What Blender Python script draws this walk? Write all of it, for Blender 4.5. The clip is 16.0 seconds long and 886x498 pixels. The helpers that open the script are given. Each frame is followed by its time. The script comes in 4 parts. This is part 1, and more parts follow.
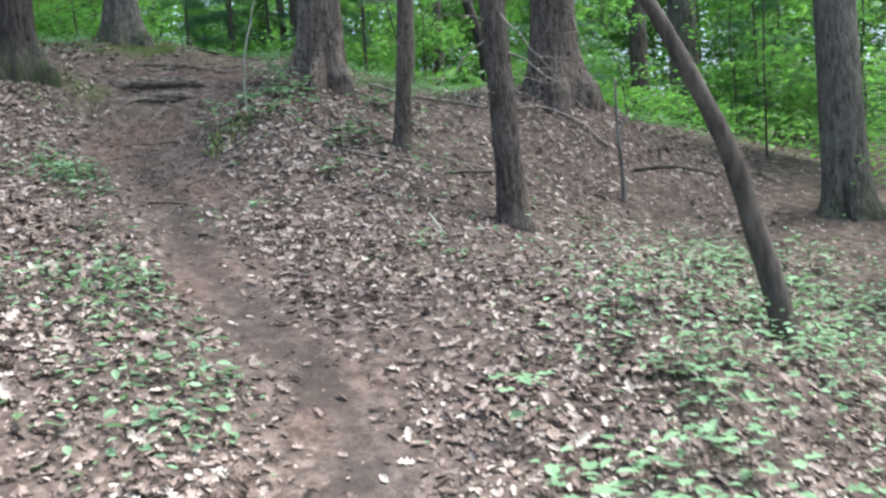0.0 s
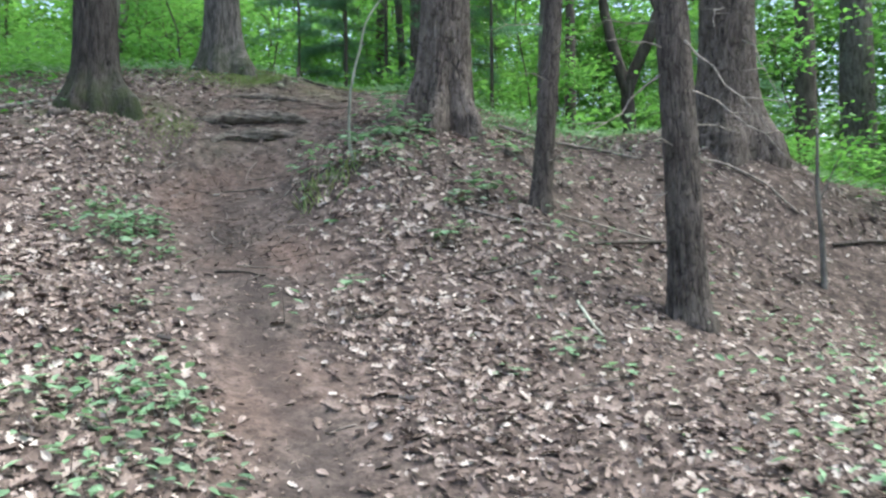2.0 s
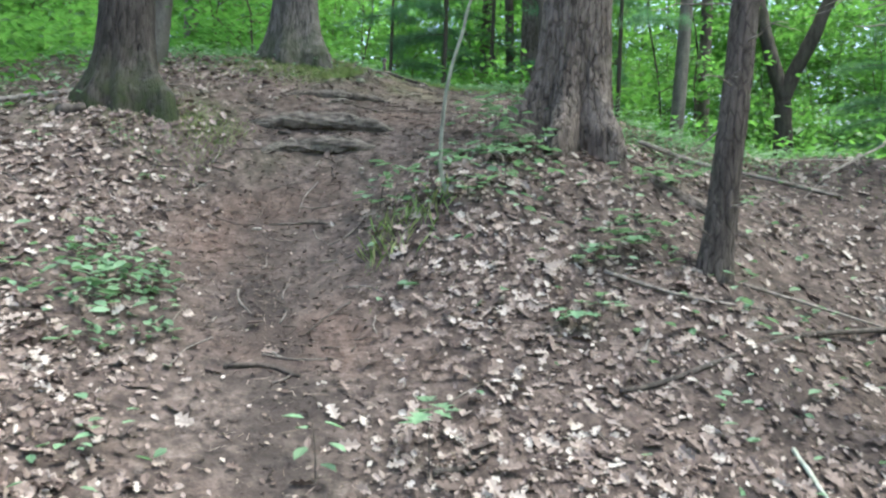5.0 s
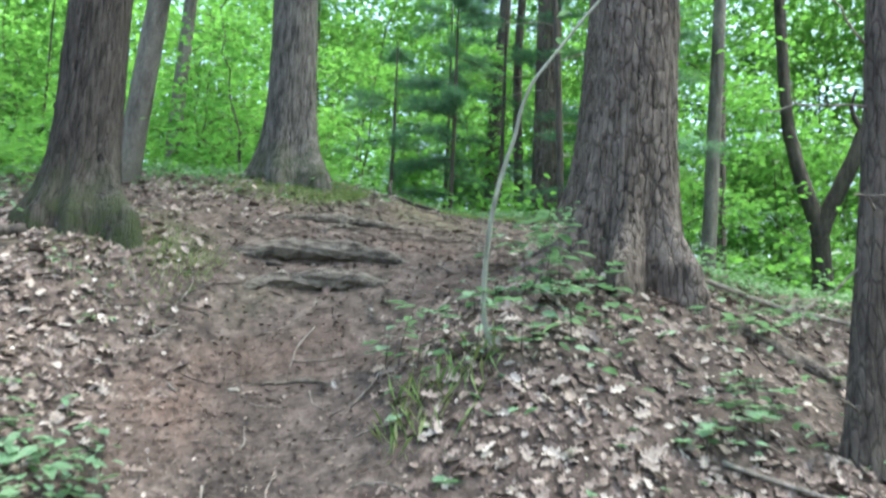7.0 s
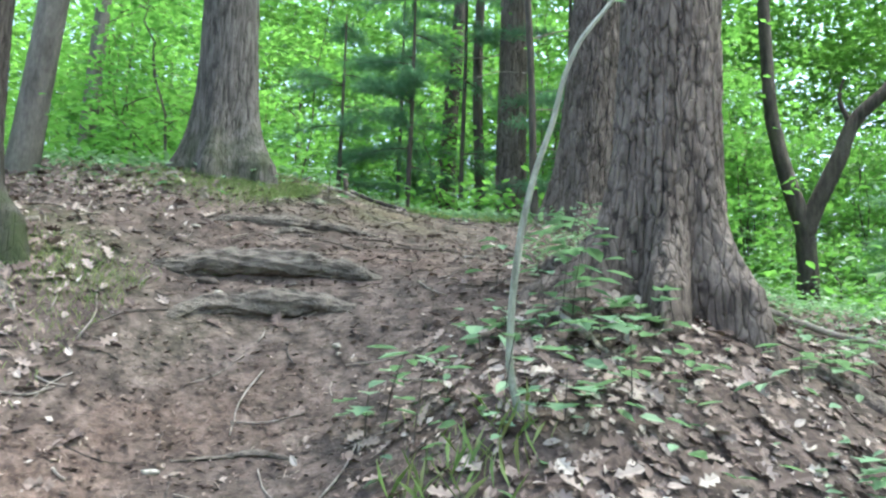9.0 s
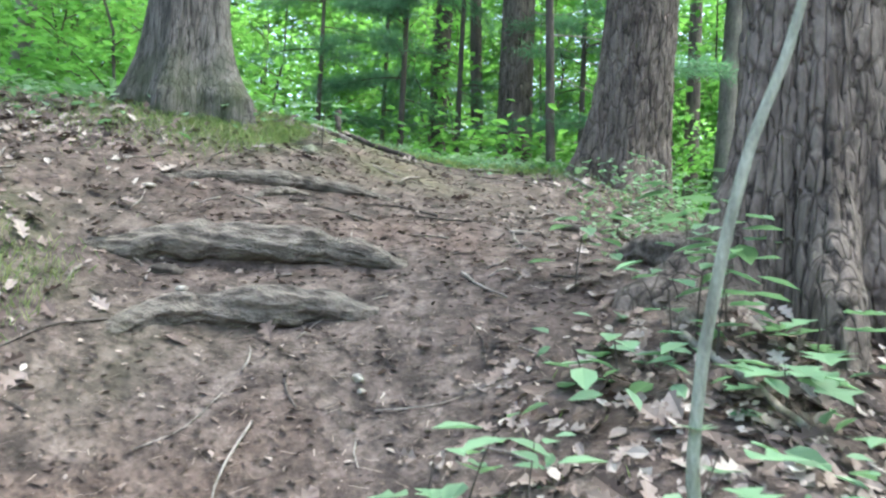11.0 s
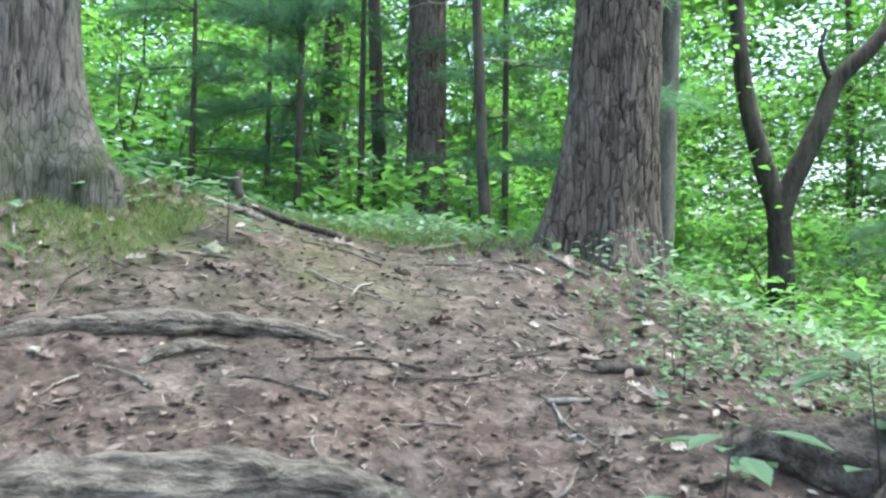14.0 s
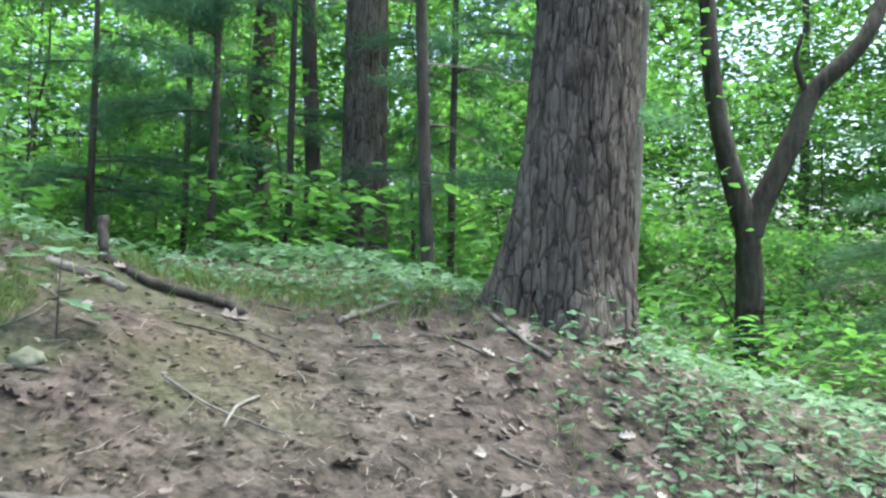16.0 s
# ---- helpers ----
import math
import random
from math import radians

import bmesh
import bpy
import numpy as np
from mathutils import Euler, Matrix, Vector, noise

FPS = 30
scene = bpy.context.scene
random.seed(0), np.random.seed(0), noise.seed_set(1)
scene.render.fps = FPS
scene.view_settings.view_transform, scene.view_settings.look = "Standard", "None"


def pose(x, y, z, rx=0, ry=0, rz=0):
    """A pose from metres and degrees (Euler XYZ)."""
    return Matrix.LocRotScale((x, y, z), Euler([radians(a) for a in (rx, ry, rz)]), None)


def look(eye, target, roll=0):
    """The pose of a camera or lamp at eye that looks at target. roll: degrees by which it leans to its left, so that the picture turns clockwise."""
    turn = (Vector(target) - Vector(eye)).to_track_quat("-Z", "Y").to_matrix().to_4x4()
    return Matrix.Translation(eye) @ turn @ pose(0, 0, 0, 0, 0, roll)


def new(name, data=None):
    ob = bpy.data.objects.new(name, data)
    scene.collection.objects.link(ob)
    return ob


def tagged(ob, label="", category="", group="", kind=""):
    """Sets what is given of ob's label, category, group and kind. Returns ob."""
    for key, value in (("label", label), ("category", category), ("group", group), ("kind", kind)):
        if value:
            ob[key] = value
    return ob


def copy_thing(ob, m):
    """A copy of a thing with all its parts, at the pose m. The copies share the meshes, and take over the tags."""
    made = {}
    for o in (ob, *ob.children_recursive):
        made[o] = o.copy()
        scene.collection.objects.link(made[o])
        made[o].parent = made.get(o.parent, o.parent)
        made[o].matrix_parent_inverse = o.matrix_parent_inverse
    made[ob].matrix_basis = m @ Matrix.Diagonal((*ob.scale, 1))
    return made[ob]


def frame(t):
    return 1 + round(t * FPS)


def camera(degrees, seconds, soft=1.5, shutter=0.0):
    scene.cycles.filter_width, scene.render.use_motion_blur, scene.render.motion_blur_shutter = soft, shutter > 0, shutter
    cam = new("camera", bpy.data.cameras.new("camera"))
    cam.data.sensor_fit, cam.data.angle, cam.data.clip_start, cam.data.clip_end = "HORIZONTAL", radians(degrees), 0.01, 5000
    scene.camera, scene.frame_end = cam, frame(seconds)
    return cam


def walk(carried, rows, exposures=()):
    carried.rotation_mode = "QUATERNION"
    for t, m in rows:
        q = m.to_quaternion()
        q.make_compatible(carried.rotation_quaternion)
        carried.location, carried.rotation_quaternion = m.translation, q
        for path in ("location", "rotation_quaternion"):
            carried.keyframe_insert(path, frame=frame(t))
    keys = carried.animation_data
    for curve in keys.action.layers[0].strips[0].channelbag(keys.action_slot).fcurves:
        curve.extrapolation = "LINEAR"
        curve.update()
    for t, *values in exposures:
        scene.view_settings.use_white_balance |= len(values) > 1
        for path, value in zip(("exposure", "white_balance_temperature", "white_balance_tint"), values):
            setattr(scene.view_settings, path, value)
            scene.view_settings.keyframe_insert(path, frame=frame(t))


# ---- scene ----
cam = camera(55, 16.0, 2.4, 0.4)
# seconds, eye, then turn to the left, tilt up and lean in degrees
PATH = [
    (0.0, (0.000, 0.000, 1.800), (0.00, -2.41, -3.79)),
    (0.5, (-0.108, 0.559, 1.897), (1.25, -1.32, -2.72)),
    (1.0, (-0.195, 1.087, 2.006), (3.03, -0.58, -1.80)),
    (1.5, (-0.243, 1.577, 2.083), (5.15, 0.05, -1.32)),
    (2.0, (-0.297, 2.016, 2.160), (7.21, 0.43, -0.99)),
    (2.5, (-0.352, 2.449, 2.240), (9.33, 0.73, -0.69)),
    (3.0, (-0.404, 2.836, 2.325), (11.41, 0.82, -0.41)),
    (3.5, (-0.465, 3.207, 2.388), (12.82, 0.74, 0.15)),
    (3.7, (-0.510, 3.364, 2.426), (12.85, 0.56, 0.33)),
    (5.8, (-0.993, 4.749, 2.704), (13.67, -0.03, 2.34)),
    (6.0, (-1.057, 4.901, 2.685), (13.61, 0.46, 2.27)),
    (6.5, (-1.216, 5.195, 2.746), (13.32, 3.08, 2.45)),
    (7.0, (-1.385, 5.459, 2.827), (12.53, 9.01, 2.47)),
    (7.5, (-1.520, 5.727, 2.885), (11.40, 11.06, 2.62)),
    (8.0, (-1.656, 5.995, 2.971), (10.02, 10.26, 2.56)),
    (8.5, (-1.774, 6.273, 3.047), (8.81, 9.48, 2.23)),
    (9.0, (-1.887, 6.544, 3.129), (8.06, 8.45, 1.93)),
    (9.2, (-1.937, 6.641, 3.157), (7.90, 8.11, 1.98)),
    (11.3, (-2.473, 7.831, 3.547), (4.53, 3.51, 2.61)),
    (11.5, (-2.520, 7.902, 3.585), (3.88, 4.50, 2.76)),
    (12.0, (-2.640, 8.096, 3.685), (2.03, 5.96, 2.85)),
    (12.5, (-2.748, 8.303, 3.770), (0.19, 5.63, 2.26)),
    (13.0, (-2.831, 8.530, 3.876), (-1.25, 4.70, 1.43)),
    (13.5, (-2.891, 8.752, 3.987), (-2.60, 3.96, 0.72)),
    (14.0, (-2.923, 8.989, 4.090), (-3.76, 3.79, 0.32)),
    (14.5, (-2.950, 9.218, 4.184), (-5.25, 4.01, 0.22)),
    (15.0, (-2.961, 9.389, 4.304), (-7.53, 3.39, 0.90)),
    (15.5, (-2.854, 9.588, 4.406), (-7.77, 2.96, 1.08)),
    (16.0, (-2.772, 9.832, 4.475), (-7.12, 2.85, 0.87)),
]
walk(cam, [(t, pose(*eye) @ pose(0, 0, 0, 0, 0, yaw) @ pose(0, 0, 0, 90 + tilt) @ pose(0, 0, 0, 0, 0, lean))
           for t, eye, (yaw, tilt, lean) in PATH], [(0.0, 1.9, 5800, 6), (3.5, 2.1, 5800, 3), (6.0, 2.25, 5850, 1), (7.5, 2.5, 5850, 0), (9.0, 2.6, 5850, 1), (12.0, 2.8, 5800, 3), (14.0, 2.7, 5750, 2), (16.0, 2.45, 5750, 1)])

# ---- light ----
world = bpy.data.worlds.new("sky")
scene.world = world
world.use_nodes = True
wn = world.node_tree
sky = wn.nodes.new("ShaderNodeTexSky")
sky.sky_type = 'NISHITA'
sky.sun_disc = False
sky.sun_elevation, sky.sun_rotation = radians(72), radians(80)
sky.air_density, sky.dust_density, sky.ozone_density = 1.0, 6.0, 0.3
wn.links.new(sky.outputs[0], wn.nodes["Background"].inputs[0])
wn.nodes["Background"].inputs[1].default_value = 0.15
sun = new("sun", bpy.data.lights.new("sun", 'SUN'))
sun.data.energy, sun.data.angle, sun.data.color = 2.3, radians(12), (1.0, 0.95, 0.87)
# a hazy sun stands high over the open slope to the right of the walk
sun.matrix_world = look((4.8 * math.sin(radians(80)), 4.8 * math.cos(radians(80)), 14.8), (0, 0, 0))

# ---- shape of the ground ----
COEF = [2.118, 3.223, 0.726, -1.525, -0.91, 0.685, -1.406, 0.98, -2.166, -2.54, 3.767, 0.045, -0.655, 0.396, 3.026, -0.359, 0.154, 0.126, -0.49, -2.277, 0.101, -0.296, 0.137, 0.532, -0.731, -0.082, 0.085, -0.067, -0.164, 0.551, -0.013]
MOUNDS = [(-2.05, 10.4, 0.9), (-3.0, 9.6, 0.8), (-1.1, 9.7, 1.1), (1.5, 5.7, 1.3), (2.6, 10.4, 1.5), (-2.9, 7.9, 1.2), (-3.2, 11.4, 1.2), (0.1, 8.3, 1.3), (-0.3, 9.8, 0.6), (1.9, 12.2, 0.9), (-1.4, 10.8, 0.5)]
TRAIL = [(-0.1, -7.94), (-0.12, 0.72), (-0.51, 3.99), (-0.7, 4.84), (-1.42, 5.9), (-1.95, 6.75), (-2.2, 7.4), (-2.53, 8.1), (-3.0, 8.85), (-3.2, 9.5), (-3.1, 10.4), (-3.01, 11.39), (-2.89, 12.41), (-3.02, 13.25), (-3.97, 15.23), (-5.69, 17.58), (-8.57, 23.34)]


# small corrections of the slope: place, radius, height
RISES = [(-0.37, 9.55, .5, 0.22), (-1.95, 9.5, .42, .25), (-1.4, 10.75, .65, 0.21), (-5.0, 10.1, .9, .2), (1.9, 12.0, 1.0, .2), (-1.7, 13.4, .6, .08), (1.2, 17.3, 1.6, -.3), (-4.1, 12.75, .8, .1), (-4.1, 10.75, .35, -.06), (-1.7, 13.55, .6, .1)]


def hill(x, y):
    """Height of the slope, without small unevenness."""
    x, y = np.asarray(x, float), np.asarray(y, float)
    u, v = np.tanh((x + 1) / 7), np.tanh((y - 8.5) / 7)
    terms = [u ** i * v ** j for i in range(5) for j in range(6 - i)]
    terms += [np.exp(-((x - a) ** 2 + (y - b) ** 2) / (2 * r * r)) for a, b, r in MOUNDS]
    terms += [np.exp(-((x - a) ** 2 + (y - b) ** 2) / (2 * r * r)) for a, b, r, h in RISES]
    # behind the crest the hill goes on nearly level
    level = -0.2 * np.clip(y - 13.0, 0, 8) * np.clip((-2.6 - x) / 1.8, 0, 1)
    return level + sum(c * t for c, t in zip(COEF + [rise[3] for rise in RISES], terms))


def lattice(ix, iy, iz, seed):
    ix, iy, iz = np.atleast_1d(ix), np.atleast_1d(iy), np.atleast_1d(iz)
    h = (ix * 374761393 + iy * 668265263 + iz * 2147483647 + seed * 144269504).astype(np.int64)
    h = (h ^ (h >> 13)) * 1274126177
    h = (h ^ (h >> 16)) & 0xFFFF
    return h / 32767.5 - 1.0


def rough(x, y, z=0.0, seed=0):
    """Smooth value noise from -1 to 1 at unit scale."""
    x, y, z = np.broadcast_arrays(np.asarray(x, float), np.asarray(y, float), np.asarray(z, float))
    fx, fy, fz = np.floor(x), np.floor(y), np.floor(z)
    ix, iy, iz = fx.astype(np.int64), fy.astype(np.int64), fz.astype(np.int64)
    ease = lambda a: a * a * (3 - 2 * a)
    a, b, c = ease(x - fx), ease(y - fy), ease(z - fz)
    total = 0
    for i in (0, 1):
        for j in (0, 1):
            for k in (0, 1):
                total = total + lattice(ix + i, iy + j, iz + k, seed) * np.where(i, a, 1 - a) * np.where(j, b, 1 - b) * np.where(k, c, 1 - c)
    return total


def from_trail(x, y):
    """Metres to the middle of the trail."""
    x, y = np.asarray(x, float), np.asarray(y, float)
    best = np.full(x.shape, 1e9)
    for (ax, ay), (bx, by) in zip(TRAIL, TRAIL[1:]):
        dx, dy = bx - ax, by - ay
        s = np.clip(((x - ax) * dx + (y - ay) * dy) / (dx * dx + dy * dy), 0, 1)
        best = np.minimum(best, np.hypot(x - ax - s * dx, y - ay - s * dy))
    return best


def trail_half(y):
    """Half the trail's width: narrow at the foot, broad on the worn bank."""
    return np.interp(y, [0, 4, 6.2, 8.4, 9.8, 11.2, 12.9, 14.6, 20], [.36, .38, .44, .6, .9, 1.1, .9, .55, .4])


def worn(x, y):
    """1 on the bare trail, 0 in the litter."""
    d = from_trail(x, y) + 0.16 * rough(np.asarray(x) * 2.2, np.asarray(y) * 2.2, 0, 5) + 0.08 * rough(np.asarray(x) * 7, np.asarray(y) * 7, 0, 6)
    h = trail_half(y)
    return np.clip(1.25 - d / h * 0.75, 0, 1) ** 1.3


STEPS = [([(-4.02, 10.71), (-3.83, 10.79), (-3.64, 10.86), (-3.41, 10.92), (-3.18, 10.97), (-3.0, 11.01), (-2.86, 11.05)], .13), ([(-3.73, 10.32), (-3.64, 10.44), (-3.5, 10.54), (-3.34, 10.61), (-3.18, 10.67), (-3.02, 10.69), (-2.9, 10.7)], .085), ([(-4.05, 11.28), (-3.9, 11.38), (-3.7, 11.5), (-3.42, 11.63), (-3.2, 11.69), (-2.98, 11.74)], .05)]


def terraces(x, y):
    """Soil held back behind the roots that cross the trail, and scoured before them."""
    total = 0
    for line, rise in STEPS:
        lx, ly = [p[0] for p in line], [p[1] for p in line]
        d = y - np.interp(x, lx, ly)
        inside = np.clip((x - lx[0]) / .4, 0, 1) * np.clip((lx[-1] - x) / .4, 0, 1)
        total = total + rise * inside * (0.5 * np.tanh(d / .035) * np.exp(-np.abs(d) / .3))
    return total


def ground(x, y):
    x, y = np.asarray(x, float), np.asarray(y, float)
    near = np.exp(-(np.hypot(x + 1, y - 8) / 40) ** 2)
    w = worn(x, y)
    z = hill(x, y) - 0.05 * w + terraces(x, y)
    z = z + near * (1 - 0.7 * w) * (0.035 * rough(x * 1.3, y * 1.3, 0, 1) + 0.018 * rough(x * 4, y * 4, 0, 2) + 0.008 * rough(x * 11, y * 11, 0, 3))
    return z + near * w * (0.012 * rough(x * 5, y * 5, 0, 4) + 0.006 * rough(x * 16, y * 16, 0, 7))


def gz(x, y):
    return float(np.ravel(ground(x, y))[0])

# ---- materials ----
def material(name, rough_value=0.85):
    m = bpy.data.materials.new(name)
    m.use_nodes = True
    b = m.node_tree.nodes["Principled BSDF"]
    b.inputs["Roughness"].default_value = rough_value
    b.inputs["Specular IOR Level"].default_value = 0.3
    return m, m.node_tree, b


def ramp(tree, source, stops):
    r = tree.nodes.new("ShaderNodeValToRGB")
    while len(r.color_ramp.elements) < len(stops):
        r.color_ramp.elements.new(0.5)
    for e, (at, col) in zip(r.color_ramp.elements, stops):
        e.position, e.color = at, (*col, 1)
    tree.links.new(source, r.inputs[0])
    return r.outputs[0]


def noise_tex(tree, scale, detail=4, squash=None, kind="noise"):
    co = tree.nodes.new("ShaderNodeTexCoord").outputs["Object"]
    if squash:
        mp = tree.nodes.new("ShaderNodeMapping")
        mp.inputs["Scale"].default_value = squash
        tree.links.new(co, mp.inputs[0])
        co = mp.outputs[0]
    if kind == "voronoi":
        n = tree.nodes.new("ShaderNodeTexVoronoi")
        n.feature = 'DISTANCE_TO_EDGE'
        n.inputs["Scale"].default_value = scale
        tree.links.new(co, n.inputs["Vector"])
        return n.outputs["Distance"]
    n = tree.nodes.new("ShaderNodeTexNoise")
    n.inputs["Scale"].default_value, n.inputs["Detail"].default_value = scale, detail
    tree.links.new(co, n.inputs["Vector"])
    return n.outputs["Fac"]


def mix(tree, fac, a, b, mode='MIX'):
    n = tree.nodes.new("ShaderNodeMix")
    n.data_type, n.blend_type = 'RGBA', mode
    for socket, value in ((n.inputs[0], fac), (n.inputs[6], a), (n.inputs[7], b)):
        if isinstance(value, bpy.types.NodeSocket):
            tree.links.new(value, socket)
        else:
            socket.default_value = value if isinstance(value, float) else (*value, 1)
    return n.outputs[2]


def bump(tree, shader, height, strength, distance):
    n = tree.nodes.new("ShaderNodeBump")
    n.inputs["Strength"].default_value, n.inputs["Distance"].default_value = strength, distance
    tree.links.new(height, n.inputs["Height"])
    tree.links.new(n.outputs[0], shader.inputs["Normal"])


def bark(name, dark, light, scale, moss=0.0, furrow=0.5, plates_of=False, squash=(1, 1, 0.22), flake=(1.35, 0.2)):
    """Furrowed bark: long plates, grain, lichen bloom and moss low down where the tree is mossy."""
    m, t, b = material(name, 0.92)
    plates = noise_tex(t, scale, 5, squash)
    col = ramp(t, plates, [(0.34, dark), (0.62, light)])
    bloom = noise_tex(t, 2.3, 3)
    col = mix(t, ramp(t, bloom, [(0.45, (0, 0, 0)), (0.75, (0.5, 0.5, 0.5))]), col, tuple(min(1, c * 1.5 + 0.02) for c in light))
    fine = noise_tex(t, scale * 5, 3, (squash[0], squash[1], max(0.4, squash[2])))
    col = mix(t, 0.4 if plates_of else 0.55, col, ramp(t, fine, [(0.3, (0.35, 0.35, 0.35)), (0.7, (1, 1, 1))]), 'MULTIPLY')
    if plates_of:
        # furrows and cracks: dark pigment, with their recess shade put into the colour
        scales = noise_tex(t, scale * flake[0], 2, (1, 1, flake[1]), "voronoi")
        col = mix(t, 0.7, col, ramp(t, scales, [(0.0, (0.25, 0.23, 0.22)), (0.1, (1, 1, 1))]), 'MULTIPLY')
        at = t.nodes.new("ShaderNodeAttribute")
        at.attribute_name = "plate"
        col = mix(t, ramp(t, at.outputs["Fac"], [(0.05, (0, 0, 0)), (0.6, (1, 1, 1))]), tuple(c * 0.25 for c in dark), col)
    if moss:
        geo = t.nodes.new("ShaderNodeAttribute")
        geo.attribute_name = "moss"
        spots = noise_tex(t, 7, 4)
        am = t.nodes.new("ShaderNodeMath")
        am.operation = 'MULTIPLY'
        t.links.new(geo.outputs["Fac"], am.inputs[0])
        t.links.new(ramp(t, spots, [(0.35, (0, 0, 0)), (0.6, (moss, moss, moss))]), am.inputs[1])
        col = mix(t, am.outputs[0], col, (0.03, 0.04, 0.014))
    t.links.new(col, b.inputs["Base Color"])
    h = mix(t, 0.4, ramp(t, plates, [(0.35, (0, 0, 0)), (0.6, (1, 1, 1))]), ramp(t, fine, [(0.2, (0, 0, 0)), (0.8, (1, 1, 1))]))
    if plates_of:
        h = mix(t, 0.45, h, ramp(t, scales, [(0.0, (0, 0, 0)), (0.12, (1, 1, 1))]))
    bump(t, b, h, furrow, 0.02)
    return m


def foliage(name, stops, through_light=0.45, gloss=0.45, lit=(0.2, 0.44, 0.07), patchy=True):
    m, t, b = material(name, gloss)
    geo = t.nodes.new("ShaderNodeNewGeometry")
    col = ramp(t, geo.outputs["Random Per Island"], stops)
    info = t.nodes.new("ShaderNodeObjectInfo")
    hsv = t.nodes.new("ShaderNodeHueSaturation")
    mul = t.nodes.new("ShaderNodeMapRange")
    mul.inputs["To Min"].default_value, mul.inputs["To Max"].default_value = 0.75, 1.25
    t.links.new(info.outputs["Random"], mul.inputs["Value"])
    t.links.new(mul.outputs[0], hsv.inputs["Value"])
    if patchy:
        # noise varies tone from tree to tree and puts shade and sunlight into colour
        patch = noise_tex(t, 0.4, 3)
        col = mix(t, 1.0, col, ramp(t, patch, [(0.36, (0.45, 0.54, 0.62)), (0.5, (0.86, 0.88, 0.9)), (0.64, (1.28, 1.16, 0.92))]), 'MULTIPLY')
    t.links.new(col, hsv.inputs["Color"])
    t.links.new(hsv.outputs[0], b.inputs["Base Color"])
    tr = t.nodes.new("ShaderNodeBsdfTranslucent")
    warm = mix(t, 0.6, hsv.outputs[0], lit)
    t.links.new(warm, tr.inputs["Color"])
    mx = t.nodes.new("ShaderNodeMixShader")
    mx.inputs[0].default_value = through_light
    t.links.new(b.outputs[0], mx.inputs[1])
    t.links.new(tr.outputs[0], mx.inputs[2])
    t.links.new(mx.outputs[0], t.nodes["Material Output"].inputs["Surface"])
    return m


def soil():
    m, t, b = material("forest_soil", 0.95)
    big = noise_tex(t, 0.9, 5)
    mid = noise_tex(t, 9, 6)
    fine = noise_tex(t, 60, 4)
    duff = ramp(t, mid, [(0.3, (0.035, 0.026, 0.022)), (0.5, (0.095, 0.071, 0.06)), (0.7, (0.18, 0.14, 0.12))])
    dirt = ramp(t, mid, [(0.3, (0.045, 0.035, 0.03)), (0.5, (0.118, 0.092, 0.079)), (0.72, (0.225, 0.18, 0.155))])
    red = ramp(t, big, [(0.46, (0, 0, 0)), (0.64, (0.3, 0.3, 0.3))])
    dirt = mix(t, red, dirt, (0.235, 0.14, 0.102))
    w = t.nodes.new("ShaderNodeAttribute")
    w.attribute_name = "worn"
    col = mix(t, w.outputs["Fac"], duff, dirt)
    col = mix(t, 0.6, col, ramp(t, fine, [(0.3, (0.4, 0.4, 0.4)), (0.7, (1, 1, 1))]), 'MULTIPLY')
    grit = noise_tex(t, 26, 5)
    col = mix(t, 0.8, col, ramp(t, grit, [(0.36, (0.42, 0.40, 0.39)), (0.52, (0.95, 0.93, 0.92)), (0.68, (1.0, 1.0, 1.0))]), 'MULTIPLY')
    damp = t.nodes.new("ShaderNodeAttribute")
    damp.attribute_name = "tread"
    col = mix(t, damp.outputs["Fac"], col, (0.03, 0.023, 0.02))
    g = t.nodes.new("ShaderNodeAttribute")
    g.attribute_name = "mossy"
    col = mix(t, g.outputs["Fac"], col, (0.085, 0.105, 0.035))
    t.links.new(col, b.inputs["Base Color"])
    bump(t, b, mix(t, 0.5, mid, fine), 0.6, 0.03)
    return m


SOIL = soil()
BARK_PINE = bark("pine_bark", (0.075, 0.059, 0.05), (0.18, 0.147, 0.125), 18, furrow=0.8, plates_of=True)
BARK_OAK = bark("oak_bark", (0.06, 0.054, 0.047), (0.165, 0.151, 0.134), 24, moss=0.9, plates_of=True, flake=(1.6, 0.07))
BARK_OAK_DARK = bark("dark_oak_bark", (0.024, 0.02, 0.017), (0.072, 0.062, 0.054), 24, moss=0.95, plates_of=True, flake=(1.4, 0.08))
BARK_GREY = bark("smooth_grey_bark", (0.085, 0.078, 0.068), (0.185, 0.17, 0.15), 12, moss=0.4, furrow=0.2)
BARK_DARK = bark("dark_bark", (0.042, 0.035, 0.03), (0.105, 0.088, 0.075), 20, furrow=0.4)
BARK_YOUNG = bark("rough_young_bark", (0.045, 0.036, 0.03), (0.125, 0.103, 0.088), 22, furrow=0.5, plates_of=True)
BARK_BLACK = bark("blackish_bark", (0.03, 0.026, 0.022), (0.085, 0.072, 0.06), 20, furrow=0.4)
BARK_PALE = bark("pale_sapling_bark", (0.19, 0.20, 0.16), (0.36, 0.375, 0.31), 30, furrow=0.15)
WOOD_GREY = bark("weathered_wood", (0.10, 0.085, 0.07), (0.30, 0.265, 0.23), 40, furrow=0.3, squash=(0.5, 0.5, 0.5))
ROOT = bark("root_bark", (0.06, 0.05, 0.042), (0.225, 0.195, 0.165), 34, moss=0.35, furrow=0.9, squash=(0.35, 1, 1))
PINE_FOOT = bark("pine_foot_bark", (0.05, 0.039, 0.033), (0.175, 0.143, 0.121), 20, furrow=1.0, squash=(1, 1, 0.6))
